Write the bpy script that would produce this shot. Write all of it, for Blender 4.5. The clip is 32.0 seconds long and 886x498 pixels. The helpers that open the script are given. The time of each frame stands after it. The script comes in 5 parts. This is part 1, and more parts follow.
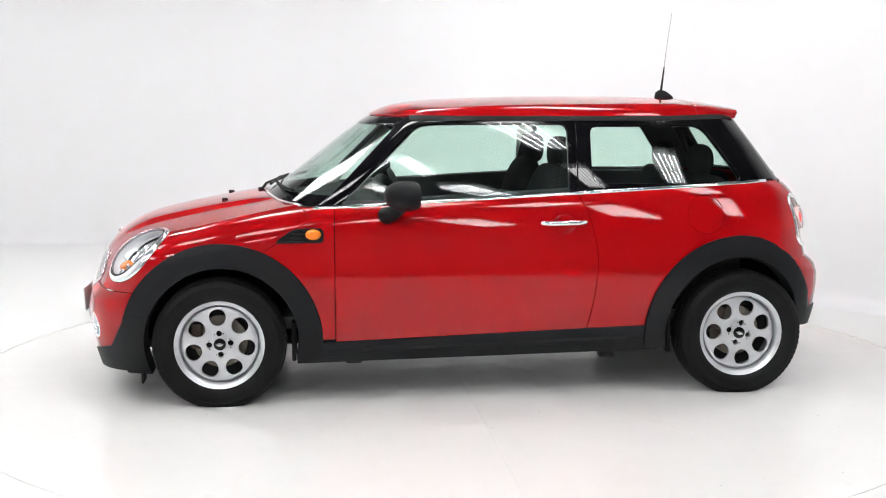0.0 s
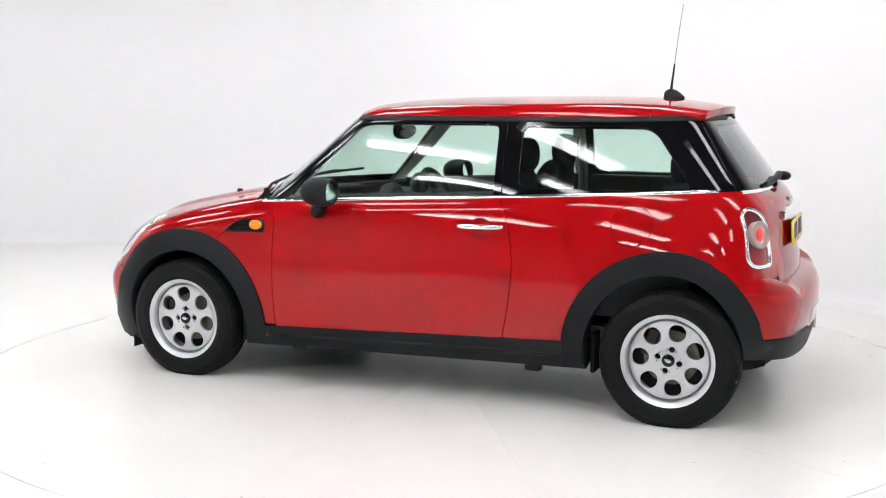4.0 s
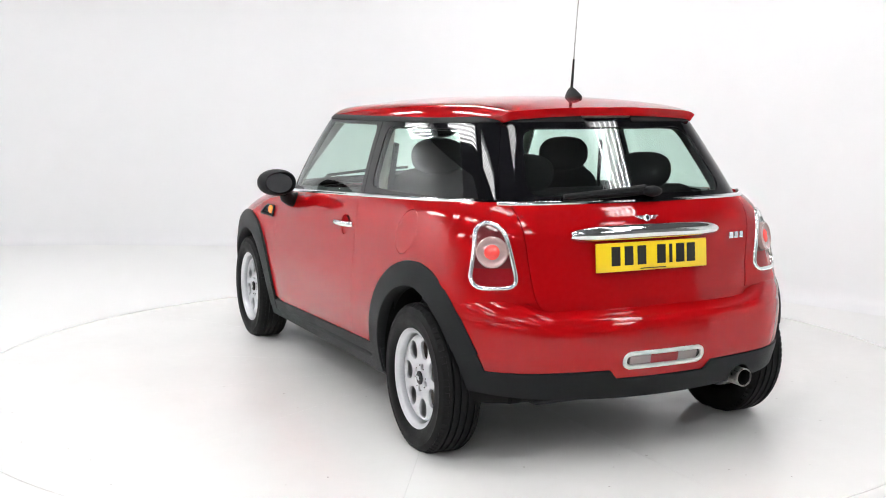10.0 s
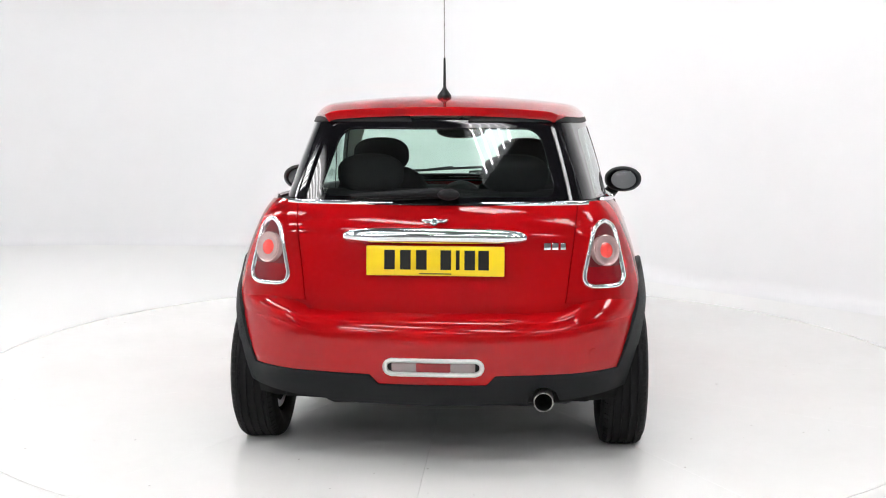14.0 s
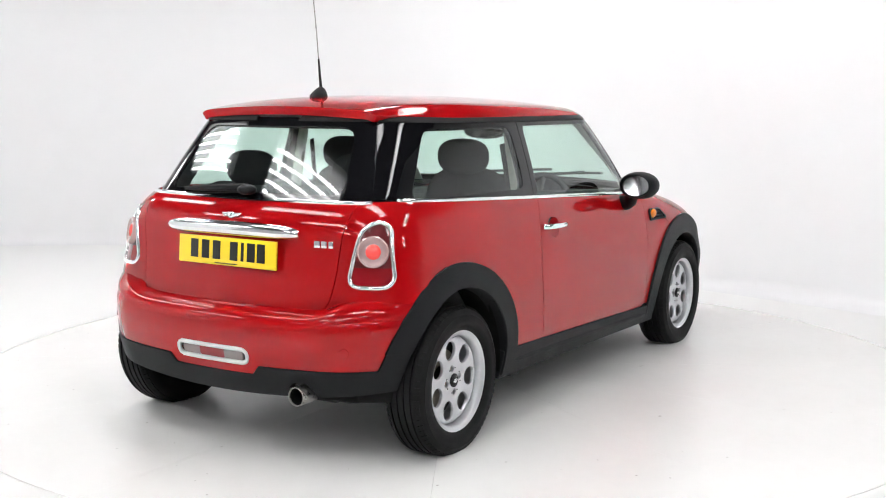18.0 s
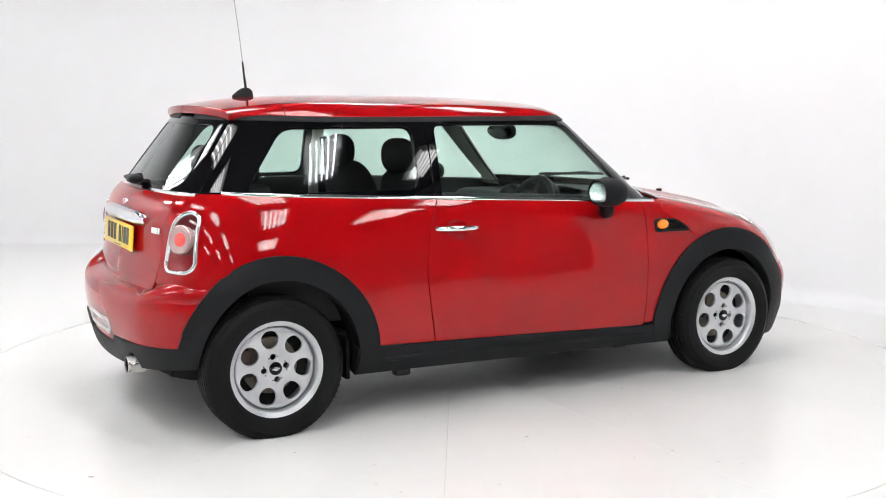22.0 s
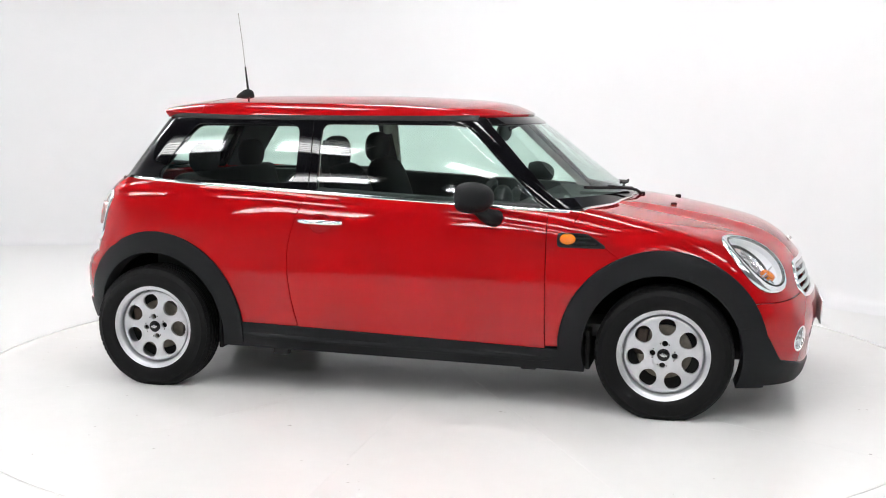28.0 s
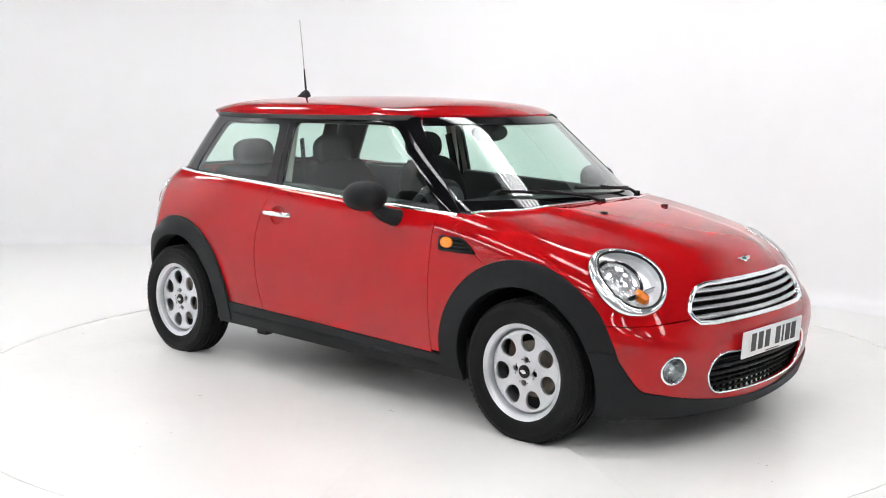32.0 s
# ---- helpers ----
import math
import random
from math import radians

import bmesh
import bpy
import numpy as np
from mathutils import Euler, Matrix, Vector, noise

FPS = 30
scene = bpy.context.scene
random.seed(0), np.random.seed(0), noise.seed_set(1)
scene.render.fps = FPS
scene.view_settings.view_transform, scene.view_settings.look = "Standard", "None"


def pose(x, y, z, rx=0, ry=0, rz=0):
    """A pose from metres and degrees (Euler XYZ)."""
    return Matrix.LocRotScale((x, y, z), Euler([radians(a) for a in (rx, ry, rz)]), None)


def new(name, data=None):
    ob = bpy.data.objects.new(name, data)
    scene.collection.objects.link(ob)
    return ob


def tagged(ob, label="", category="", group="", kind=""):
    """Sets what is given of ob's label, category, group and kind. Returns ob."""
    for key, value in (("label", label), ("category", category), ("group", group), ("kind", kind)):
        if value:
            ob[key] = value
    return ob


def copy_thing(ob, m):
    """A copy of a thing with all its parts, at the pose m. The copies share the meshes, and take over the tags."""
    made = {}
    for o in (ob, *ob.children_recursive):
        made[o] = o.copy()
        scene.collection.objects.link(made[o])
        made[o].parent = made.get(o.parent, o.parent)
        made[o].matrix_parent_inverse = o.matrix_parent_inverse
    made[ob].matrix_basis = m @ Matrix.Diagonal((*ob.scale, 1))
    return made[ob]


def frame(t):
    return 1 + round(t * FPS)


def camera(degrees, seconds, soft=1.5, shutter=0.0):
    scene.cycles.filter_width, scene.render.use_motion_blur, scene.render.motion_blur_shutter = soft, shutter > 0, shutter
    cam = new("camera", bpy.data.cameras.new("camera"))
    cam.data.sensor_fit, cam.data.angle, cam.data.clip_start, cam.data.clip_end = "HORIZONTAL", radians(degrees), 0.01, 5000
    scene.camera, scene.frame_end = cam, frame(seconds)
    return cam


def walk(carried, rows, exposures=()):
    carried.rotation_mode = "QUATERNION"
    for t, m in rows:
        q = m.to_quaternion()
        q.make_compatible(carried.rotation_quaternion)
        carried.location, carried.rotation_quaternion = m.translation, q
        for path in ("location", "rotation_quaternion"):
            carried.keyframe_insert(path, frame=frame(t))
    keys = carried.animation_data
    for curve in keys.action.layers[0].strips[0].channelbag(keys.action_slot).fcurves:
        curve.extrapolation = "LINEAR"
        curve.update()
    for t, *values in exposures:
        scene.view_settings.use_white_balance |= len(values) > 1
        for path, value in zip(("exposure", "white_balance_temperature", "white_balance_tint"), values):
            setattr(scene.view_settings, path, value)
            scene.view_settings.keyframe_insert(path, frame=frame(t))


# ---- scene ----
# ---------------------------------------------------------------- camera
cam = camera(43.1, 32.0, soft=1.0)
STAND = pose(0.0, -5.92, 1.40, 90 - 7.585, -0.136, 0.46)
walk(cam, [(0.0, STAND), (32.0, STAND)], exposures=[(0.0, 0.0), (32.0, 0.0)])

# ---------------------------------------------------------------- world: closed studio, faint grey outside
world = bpy.data.worlds.new("studio_world")
scene.world = world
world.use_nodes = True
world.node_tree.nodes["Background"].inputs[0].default_value = (1.0, 1.0, 1.0, 1)
world.node_tree.nodes["Background"].inputs[1].default_value = 0.05
TUBE_POWER = 25.0


# ---------------------------------------------------------------- materials
def material(name, colour, rough=0.5, metal=0.0, coat=0.0, noise_scale=0.0, vary=0.0, bump=0.0, spec=0.5,
             rough_vary=0.0, bump_scale=0.0, emit=0.0, glass=0.0, ior=1.45, coat_ior=1.5):
    """A principled material with colour and roughness variation at two scales and a fine relief."""
    m = bpy.data.materials.new(name)
    m.use_nodes = True
    nt = m.node_tree
    b = nt.nodes["Principled BSDF"]
    b.inputs["Base Color"].default_value = (*colour, 1)
    b.inputs["Roughness"].default_value = rough
    b.inputs["Metallic"].default_value = metal
    b.inputs["Coat Weight"].default_value = coat
    b.inputs["Coat Roughness"].default_value = 0.006
    b.inputs["Coat IOR"].default_value = coat_ior
    b.inputs["Specular IOR Level"].default_value = spec
    b.inputs["IOR"].default_value = ior
    b.inputs["Transmission Weight"].default_value = glass
    if emit:
        b.inputs["Emission Color"].default_value = (*colour, 1)
        b.inputs["Emission Strength"].default_value = emit
    if vary or rough_vary or bump:
        tc = nt.nodes.new("ShaderNodeTexCoord")
        n1 = nt.nodes.new("ShaderNodeTexNoise")
        n1.inputs["Scale"].default_value = noise_scale
        n1.inputs["Detail"].default_value = 6
        nt.links.new(tc.outputs["Object"], n1.inputs["Vector"])
        n2 = nt.nodes.new("ShaderNodeTexNoise")
        n2.inputs["Scale"].default_value = noise_scale * 9
        n2.inputs["Detail"].default_value = 4
        nt.links.new(tc.outputs["Object"], n2.inputs["Vector"])
        mix = nt.nodes.new("ShaderNodeMath")
        mix.operation = "MULTIPLY_ADD"
        mix.inputs[1].default_value = 0.35
        nt.links.new(n2.outputs["Fac"], mix.inputs[0])
        nt.links.new(n1.outputs["Fac"], mix.inputs[2])
        if vary:
            ramp = nt.nodes.new("ShaderNodeMapRange")
            ramp.inputs["From Min"].default_value, ramp.inputs["From Max"].default_value = 0.35, 1.0
            ramp.inputs["To Min"].default_value, ramp.inputs["To Max"].default_value = 1 - vary, 1 + vary
            nt.links.new(mix.outputs[0], ramp.inputs["Value"])
            sc = nt.nodes.new("ShaderNodeVectorMath")
            sc.operation = "SCALE"
            sc.inputs[0].default_value = colour
            nt.links.new(ramp.outputs[0], sc.inputs["Scale"])
            nt.links.new(sc.outputs[0], b.inputs["Base Color"])
        if rough_vary:
            rr = nt.nodes.new("ShaderNodeMapRange")
            rr.inputs["From Min"].default_value, rr.inputs["From Max"].default_value = 0.35, 1.0
            rr.inputs["To Min"].default_value = max(0.0, rough - rough_vary)
            rr.inputs["To Max"].default_value = min(1.0, rough + rough_vary)
            nt.links.new(mix.outputs[0], rr.inputs["Value"])
            nt.links.new(rr.outputs[0], b.inputs["Roughness"])
        if bump:
            n3 = nt.nodes.new("ShaderNodeTexNoise")
            n3.inputs["Scale"].default_value = bump_scale or noise_scale * 20
            n3.inputs["Detail"].default_value = 3
            nt.links.new(tc.outputs["Object"], n3.inputs["Vector"])
            bp = nt.nodes.new("ShaderNodeBump")
            bp.inputs["Strength"].default_value = bump
            bp.inputs["Distance"].default_value = 0.002
            nt.links.new(n3.outputs["Fac"], bp.inputs["Height"])
            nt.links.new(bp.outputs[0], b.inputs["Normal"])
    return m


WHITE_WALL = material("white_studio_paint", (0.86, 0.86, 0.87), 0.75, noise_scale=0.7, vary=0.02, rough_vary=0.1, bump=0.05, bump_scale=90)
FLOOR_PAINT = material("white_floor_paint", (0.87, 0.87, 0.860), 0.32, noise_scale=0.9, vary=0.02, rough_vary=0.03)
TABLE_PAINT = material("white_turntable_paint", (0.87, 0.865, 0.850), 0.24, noise_scale=1.6, vary=0.025, rough_vary=0.03)
UNSEEN_SLAB = material("unseen_grey_slab", (0.26, 0.255, 0.25), 0.7, noise_scale=1.5, vary=0.2, rough_vary=0.1, bump=0.1, bump_scale=60)
UNSEEN_PALE = material("pale_grey_unseen_wall", (0.46, 0.46, 0.465), 0.8, noise_scale=0.8, vary=0.1)
UNSEEN_DARK = material("mid_grey_unseen_wall", (0.20, 0.20, 0.205), 0.8, noise_scale=0.8, vary=0.15)
CEILING_GREY = material("dark_grey_ceiling", (0.09, 0.09, 0.095), 0.85, noise_scale=0.8, vary=0.15)
SCUFF = material("grey_scuff", (0.42, 0.40, 0.38), 0.6, noise_scale=20, vary=0.2)
GAP_DARK = material("dark_gap", (0.06, 0.06, 0.06), 0.9)
TUBE = material("fluorescent_tube_glow", (1.0, 1.0, 1.0), emit=TUBE_POWER)
RED = material("red_car_paint", (0.335, 0.0025, 0.0042), 0.5, coat=1.0, noise_scale=3, vary=0.015, spec=0.0, coat_ior=1.405)
BLACK_PLASTIC = material("black_grained_plastic", (0.0066, 0.0072, 0.0082), 0.52, noise_scale=8, vary=0.15, rough_vary=0.08, bump=0.25, bump_scale=700, spec=0.21)
GLOSS_BLACK = material("gloss_black_panel", (0.003, 0.003, 0.004), 0.03, spec=0.45)
RUBBER = material("black_tyre_rubber", (0.005, 0.005, 0.0053), 0.6, noise_scale=12, vary=0.3, rough_vary=0.12, bump=0.2, bump_scale=250, spec=0.18)
RUBBER_SEAL = material("black_rubber_seal", (0.010, 0.010, 0.010), 0.55, spec=0.3)
ALLOY = material("silver_alloy_paint", (0.60, 0.61, 0.63), 0.33, metal=0.72, noise_scale=30, vary=0.05, rough_vary=0.06)
CHROME = material("chrome", (0.86, 0.87, 0.88), 0.06, metal=1.0)
BEZEL = material("soft_chrome_bezel", (0.84, 0.85, 0.86), 0.16, metal=0.95)
SATIN = material("satin_silver_trim", (0.72, 0.73, 0.74), 0.25, metal=0.9)
PEWTER = material("matt_silver_lamp_frame", (0.66, 0.66, 0.65), 0.38, metal=0.7)
SLAT = material("grey_polished_slat", (0.50, 0.51, 0.52), 0.2, metal=1.0)
STEEL = material("brushed_steel", (0.45, 0.44, 0.42), 0.3, metal=1.0, noise_scale=60, vary=0.15, rough_vary=0.1)
RUST = material("rusty_brake_iron", (0.07, 0.052, 0.042), 0.75, metal=0.3, noise_scale=40, vary=0.4, rough_vary=0.1)
DISC = material("worn_disc_iron", (0.24, 0.215, 0.18), 0.5, metal=0.5, noise_scale=50, vary=0.3, rough_vary=0.1)
DARK = material("matt_black_void", (0.006, 0.006, 0.006), 0.85, spec=0.2)
CABIN = material("dark_grey_cabin_plastic", (0.036, 0.037, 0.039), 0.6, noise_scale=10, vary=0.12)
CABIN_PALE = material("pale_grey_headlining", (0.50, 0.49, 0.45), 0.9, noise_scale=60, vary=0.05)
FABRIC = material("charcoal_seat_fabric", (0.012, 0.012, 0.013), 0.9, noise_scale=40, vary=0.3, bump=0.1, bump_scale=200, spec=0.2)
AMBER = material("amber_lens", (0.95, 0.23, 0.01), 0.12, coat=0.6)
RED_LENS = material("red_lens", (0.22, 0.006, 0.010), 0.10, coat=0.6, spec=0.3, coat_ior=1.4)
RED_BULB = material("bright_red_bulb_lens", (0.80, 0.06, 0.05), 0.15, coat=0.6)
CLEAR_LENS = material("frosted_clear_lens", (0.46, 0.30, 0.29), 0.15, coat=1.0, metal=0.3)
CHROME_BOWL = material("fluted_chrome_reflector", (0.92, 0.92, 0.93), 0.16, metal=0.85)
REFLECTOR = material("bright_reflector", (0.93, 0.93, 0.95), 0.28, metal=0.35)
YELLOW = material("yellow_plate", (0.86, 0.60, 0.01), 0.3, coat=0.3)
PLATE_WHITE = material("white_plate", (0.80, 0.80, 0.80), 0.3, coat=0.3)
INK = material("black_ink", (0.008, 0.008, 0.008), 0.4)
BADGE_BLUE = material("dark_badge_enamel", (0.01, 0.012, 0.02), 0.15, coat=0.5)
TIN = material("dark_underbody", (0.015, 0.015, 0.015), 0.8, noise_scale=6, vary=0.4)


def tinted_glass(name, colour, rough=0.0, base=0.06):
    """Thin pane: tinted clear transmission, mixed with a mirror coat by its gloss."""
    m = bpy.data.materials.new(name)
    m.use_nodes = True
    nt = m.node_tree
    nt.nodes.clear()
    out = nt.nodes.new("ShaderNodeOutputMaterial")
    tr = nt.nodes.new("ShaderNodeBsdfTransparent")
    tr.inputs[0].default_value = (*colour, 1)
    gl = nt.nodes.new("ShaderNodeBsdfGlossy")
    gl.inputs["Color"].default_value = (0.95, 0.97, 0.97, 1)
    gl.inputs["Roughness"].default_value = rough
    lw = nt.nodes.new("ShaderNodeLayerWeight")
    lw.inputs["Blend"].default_value = 0.5
    pw = nt.nodes.new("ShaderNodeMath")
    pw.operation = "POWER"
    pw.inputs[1].default_value = 4.2
    nt.links.new(lw.outputs["Facing"], pw.inputs[0])
    fr = nt.nodes.new("ShaderNodeMapRange")
    fr.inputs["To Min"].default_value, fr.inputs["To Max"].default_value = base, 1.0
    nt.links.new(pw.outputs[0], fr.inputs["Value"])
    mx = nt.nodes.new("ShaderNodeMixShader")
    nt.links.new(fr.outputs[0], mx.inputs[0])
    nt.links.new(tr.outputs[0], mx.inputs[1])
    nt.links.new(gl.outputs[0], mx.inputs[2])
    nt.links.new(mx.outputs[0], out.inputs[0])
    return m


GLASS = tinted_glass("green_tinted_glass", (0.775, 0.915, 0.855))
CLEAR = tinted_glass("clear_lamp_cover", (0.93, 0.94, 0.95))


# ---------------------------------------------------------------- mesh helpers
def link_mesh(name, verts, faces, mat, parent=None, label="", smooth=True, normals=None, mats=None, fm=None):
    me = bpy.data.meshes.new(name)
    me.from_pydata([tuple(map(float, v)) for v in verts], [], [tuple(map(int, f)) for f in faces])
    for mm in (mats or [mat]):
        me.materials.append(mm)
    if fm is not None:
        me.polygons.foreach_set("material_index", np.array(fm, dtype=np.int32))
    me.polygons.foreach_set("use_smooth", [smooth] * len(me.polygons))
    me.update()
    if normals is not None:
        me.normals_split_custom_set_from_vertices([tuple(map(float, v)) for v in normals])
    ob = new(name, me)
    if parent is not None:
        ob.parent = parent
    if label:
        ob["label"] = label
    return ob


def part(name, bm, mat, parent, label="", smooth=True, sharp=35):
    """Links a bmesh as one mesh object under a thing or a part."""
    bmesh.ops.recalc_face_normals(bm, faces=bm.faces)
    me = bpy.data.meshes.new(name)
    for f in bm.faces:
        f.smooth = smooth
    if smooth and sharp:
        lim = radians(sharp)
        for e in bm.edges:
            if len(e.link_faces) == 2 and e.calc_face_angle(0) > lim:
                e.smooth = False
    bm.to_mesh(me)
    bm.free()
    me.materials.append(mat)
    ob = new(name, me)
    if parent is not None:
        ob.parent = parent
    if label:
        ob["label"] = label
    return ob


def bm_box(cx, cy, cz, sx, sy, sz, bevel=0.0, seg=2, m=None):
    bm = bmesh.new()
    bmesh.ops.create_cube(bm, size=1.0, matrix=Matrix.Translation((cx, cy, cz)) @ Matrix.Diagonal((sx, sy, sz, 1)))
    if bevel:
        bmesh.ops.bevel(bm, geom=list(bm.edges), offset=bevel, segments=seg, profile=0.5, affect="EDGES")
    if m is not None:
        bmesh.ops.transform(bm, matrix=m, verts=bm.verts)
    return bm


def bm_lathe(profile, n=48, axis="y", m=None, cap=False):
    """Turns (radius, along) pairs round an axis."""
    bm = bmesh.new()
    rings = []
    for r, a in profile:
        ring = []
        for i in range(n):
            t = 2 * math.pi * i / n
            c, s = r * math.cos(t), r * math.sin(t)
            ring.append(bm.verts.new({"x": (a, c, s), "y": (c, a, s), "z": (c, s, a)}[axis]))
        rings.append(ring)
    for a, b in zip(rings, rings[1:]):
        for i in range(n):
            bm.faces.new((a[i], a[(i + 1) % n], b[(i + 1) % n], b[i]))
    if cap:
        bm.faces.new(rings[0])
        bm.faces.new(rings[-1])
    if m is not None:
        bmesh.ops.transform(bm, matrix=m, verts=bm.verts)
    return bm


def bm_tube(points, radius, n=10, closed=False, taper=None):
    """A round bar along points."""
    bm = bmesh.new()
    pts = [Vector(p) for p in points]
    rings = []
    k = len(pts)
    for i, p in enumerate(pts):
        a = pts[i - 1] if (i > 0 or closed) else p
        b = pts[(i + 1) % k] if (i < k - 1 or closed) else p
        d = (b - a).normalized()
        up = Vector((0, 0, 1)) if abs(d.z) < 0.9 else Vector((1, 0, 0))
        s = d.cross(up).normalized()
        u = s.cross(d)
        r = radius if taper is None else radius * (1 + (taper - 1) * i / (k - 1))
        rings.append([bm.verts.new(p + r * (math.cos(2 * math.pi * j / n) * s + math.sin(2 * math.pi * j / n) * u)) for j in range(n)])
    for i in range(k if closed else k - 1):
        a, b = rings[i], rings[(i + 1) % k]
        for j in range(n):
            bm.faces.new((a[j], a[(j + 1) % n], b[(j + 1) % n], b[j]))
    if not closed:
        bm.faces.new(rings[0])
        bm.faces.new(rings[-1])
    return bm


def add_bm(a, b):
    """Joins b into a."""
    me = bpy.data.meshes.new("tmp")
    b.to_mesh(me)
    b.free()
    a.from_mesh(me)
    bpy.data.meshes.remove(me)
    return a


# ---------------------------------------------------------------- studio
R_TABLE = 2.50
AXIS = (-0.0706, -0.0326)     # car origin from the turning axis


def ring_mesh(name, r0, r1, z, mat, n=160, drop=0.0):
    v, f = [], []
    for i in range(n):
        a = 2 * math.pi * i / n
        v += [(r0 * math.cos(a), r0 * math.sin(a), z), (r1 * math.cos(a), r1 * math.sin(a), z), (r0 * math.cos(a), r0 * math.sin(a), z - 0.06)]
    for i in range(n):
        j = (i + 1) % n
        f += [(3 * i, 3 * i + 1, 3 * j + 1, 3 * j), (3 * i, 3 * j, 3 * j + 2, 3 * i + 2)]
    return link_mesh(name, v, f, mat, smooth=False)


def studio():
    # floor: a ring round the turntable carried out under the walls
    floor = ring_mesh("floor", R_TABLE + 0.008, 12.0, 0.0, FLOOR_PAINT)
    tagged(floor, "glossy white painted studio floor round the turntable", "floor", kind="structure")
    pit = bm_lathe([(0.001, -0.058), (R_TABLE + 0.3, -0.058)], n=96, axis="z")
    tagged(part("ground", pit, GAP_DARK, None), "dark pit under the turntable seam", "ground", kind="structure")
    # backdrop: one continuous coved wall that follows the plan line, back then slanting on one side
    plan = [(-6.4, -3.2), (-6.4, 0.0), (-6.4, 3.2), (-5.2, 4.6), (-3.6, 4.95), (-0.6, 4.75), (0.5, 4.05), (2.05, 2.3), (2.9, 1.4), (4.6, -0.4), (6.2, -2.2), (6.4, -3.2)]
    prof = [(0.12, 0.0), (0.084, 0.005), (0.048, 0.02), (0.02, 0.048), (0.005, 0.084), (0.0, 0.12), (0.0, 1.5), (0.0, 3.9)]
    pts = []
    for i in range(len(plan) - 1):
        a, b = Vector(plan[i]), Vector(plan[i + 1])
        for j in range(10):
            pts.append(a.lerp(b, j / 10))
    pts.append(Vector(plan[-1]))
    for _ in range(12):
        pts = [pts[0]] + [(pts[i - 1] + pts[i] * 2 + pts[i + 1]) / 4 for i in range(1, len(pts) - 1)] + [pts[-1]]
    v, f = [], []
    for i, p in enumerate(pts):
        d = (pts[min(i + 1, len(pts) - 1)] - pts[max(i - 1, 0)]).normalized()
        inward = Vector((d.y, -d.x))
        for off, z in prof:
            q = p + inward * off
            v.append((q.x, q.y, z + 0.001))
        q = p - inward * 0.1
        v.append((q.x, q.y, 3.9))
        v.append((q.x, q.y, 0.0))
    k = len(prof) + 2
    for i in range(len(pts) - 1):
        for j in range(k - 1):
            f.append((i * k + j, (i + 1) * k + j, (i + 1) * k + j + 1, i * k + j + 1))
    tagged(link_mesh("backdrop", v, f, WHITE_WALL), "seamless white coved studio backdrop wall", "backdrop", kind="structure")
    # closing walls added out of view; their greys set what the car reflects
    back = bm_box(0, -9.7, 1.95, 13.2, 0.2, 3.9)
    tagged(part("wall_south", back, UNSEEN_DARK, None, smooth=False), "plain grey unseen wall closing the space behind the camera", "wall", kind="structure")
    # paler on the west, darker on the east, to shape reflections on each flank
    for sx, nm, tone in ((-1, "wall_west", UNSEEN_PALE), (1, "wall_east", UNSEEN_DARK)):
        tagged(part(nm, bm_box(sx * 6.6, -6.4, 1.95, 0.2, 6.4, 3.9), tone, None, smooth=False), "plain grey unseen wall beside the camera, toned for reflections", "wall", kind="structure")
    # added grey slab, out of view: dims the floor's reflection in the car paint
    tagged(part("floor_south", bm_box(0, -8.35, 0.0, 13.0, 2.5, 0.008), UNSEEN_SLAB, None, smooth=False), "unseen grey slab added behind the camera to darken reflections", "floor", kind="structure")
    ceil = bm_box(0, -2.3, 3.95, 13.6, 15.4, 0.1)
    tagged(part("ceiling", ceil, CEILING_GREY, None, smooth=False), "dark grey hall ceiling above the studio", "ceiling", kind="structure")


def light_bank(x, y, turn, n=5, length=1.5, gap=0.09, z=3.55):
    """Ceiling fixture of parallel fluorescent tubes."""
    e = new("ceiling_light")
    e.matrix_basis = pose(x, y, z, 0, 0, turn)
    tagged(e, "white ceiling batten light with parallel fluorescent tubes", "ceiling light", group="ceiling lights")
    w = (n - 1) * gap + 0.2
    tray = bm_box(0, 0, 0.10, w, length + 0.1, 0.05, 0.008)
    for sx in (-w / 2 + 0.05, w / 2 - 0.05):
        for sy in (-0.5, 0.5):
            add_bm(tray, bm_tube([(sx, sy, 0.12), (sx, sy, 3.9 - z)], 0.006, 6))
    part("tray", tray, WHITE_WALL, e)
    for i in range(n):
        xx = (i - (n - 1) / 2) * gap
        part("tube", bm_tube([(xx, -length / 2, 0), (xx, length / 2, 0)], 0.013, 10), TUBE, e)
        part("tube_holder", bm_box(xx, -length / 2, 0.04, 0.05, 0.03, 0.12, 0.004), WHITE_WALL, e)
        part("tube_holder", bm_box(xx, length / 2, 0.04, 0.05, 0.03, 0.12, 0.004), WHITE_WALL, e)
    return e


def lights():
    """Rows of banks hung askew to the studio, the tubes running slantwise towards the camera's right."""
    for y, xs in ((2.40, (-5.60, -3.05, -0.50)), (0.35, (-4.05, -1.50, 1.05)), (-1.70, (-5.05, -2.50, 0.05, 2.60)),
                  (-3.75, (-3.50, -0.95, 1.60, 4.15)), (-5.80, (-4.50, -1.95, 0.60, 3.15)), (-7.85, (-2.95, -0.40, 2.15))):
        for x in xs:
            light_bank(x, y, 38)


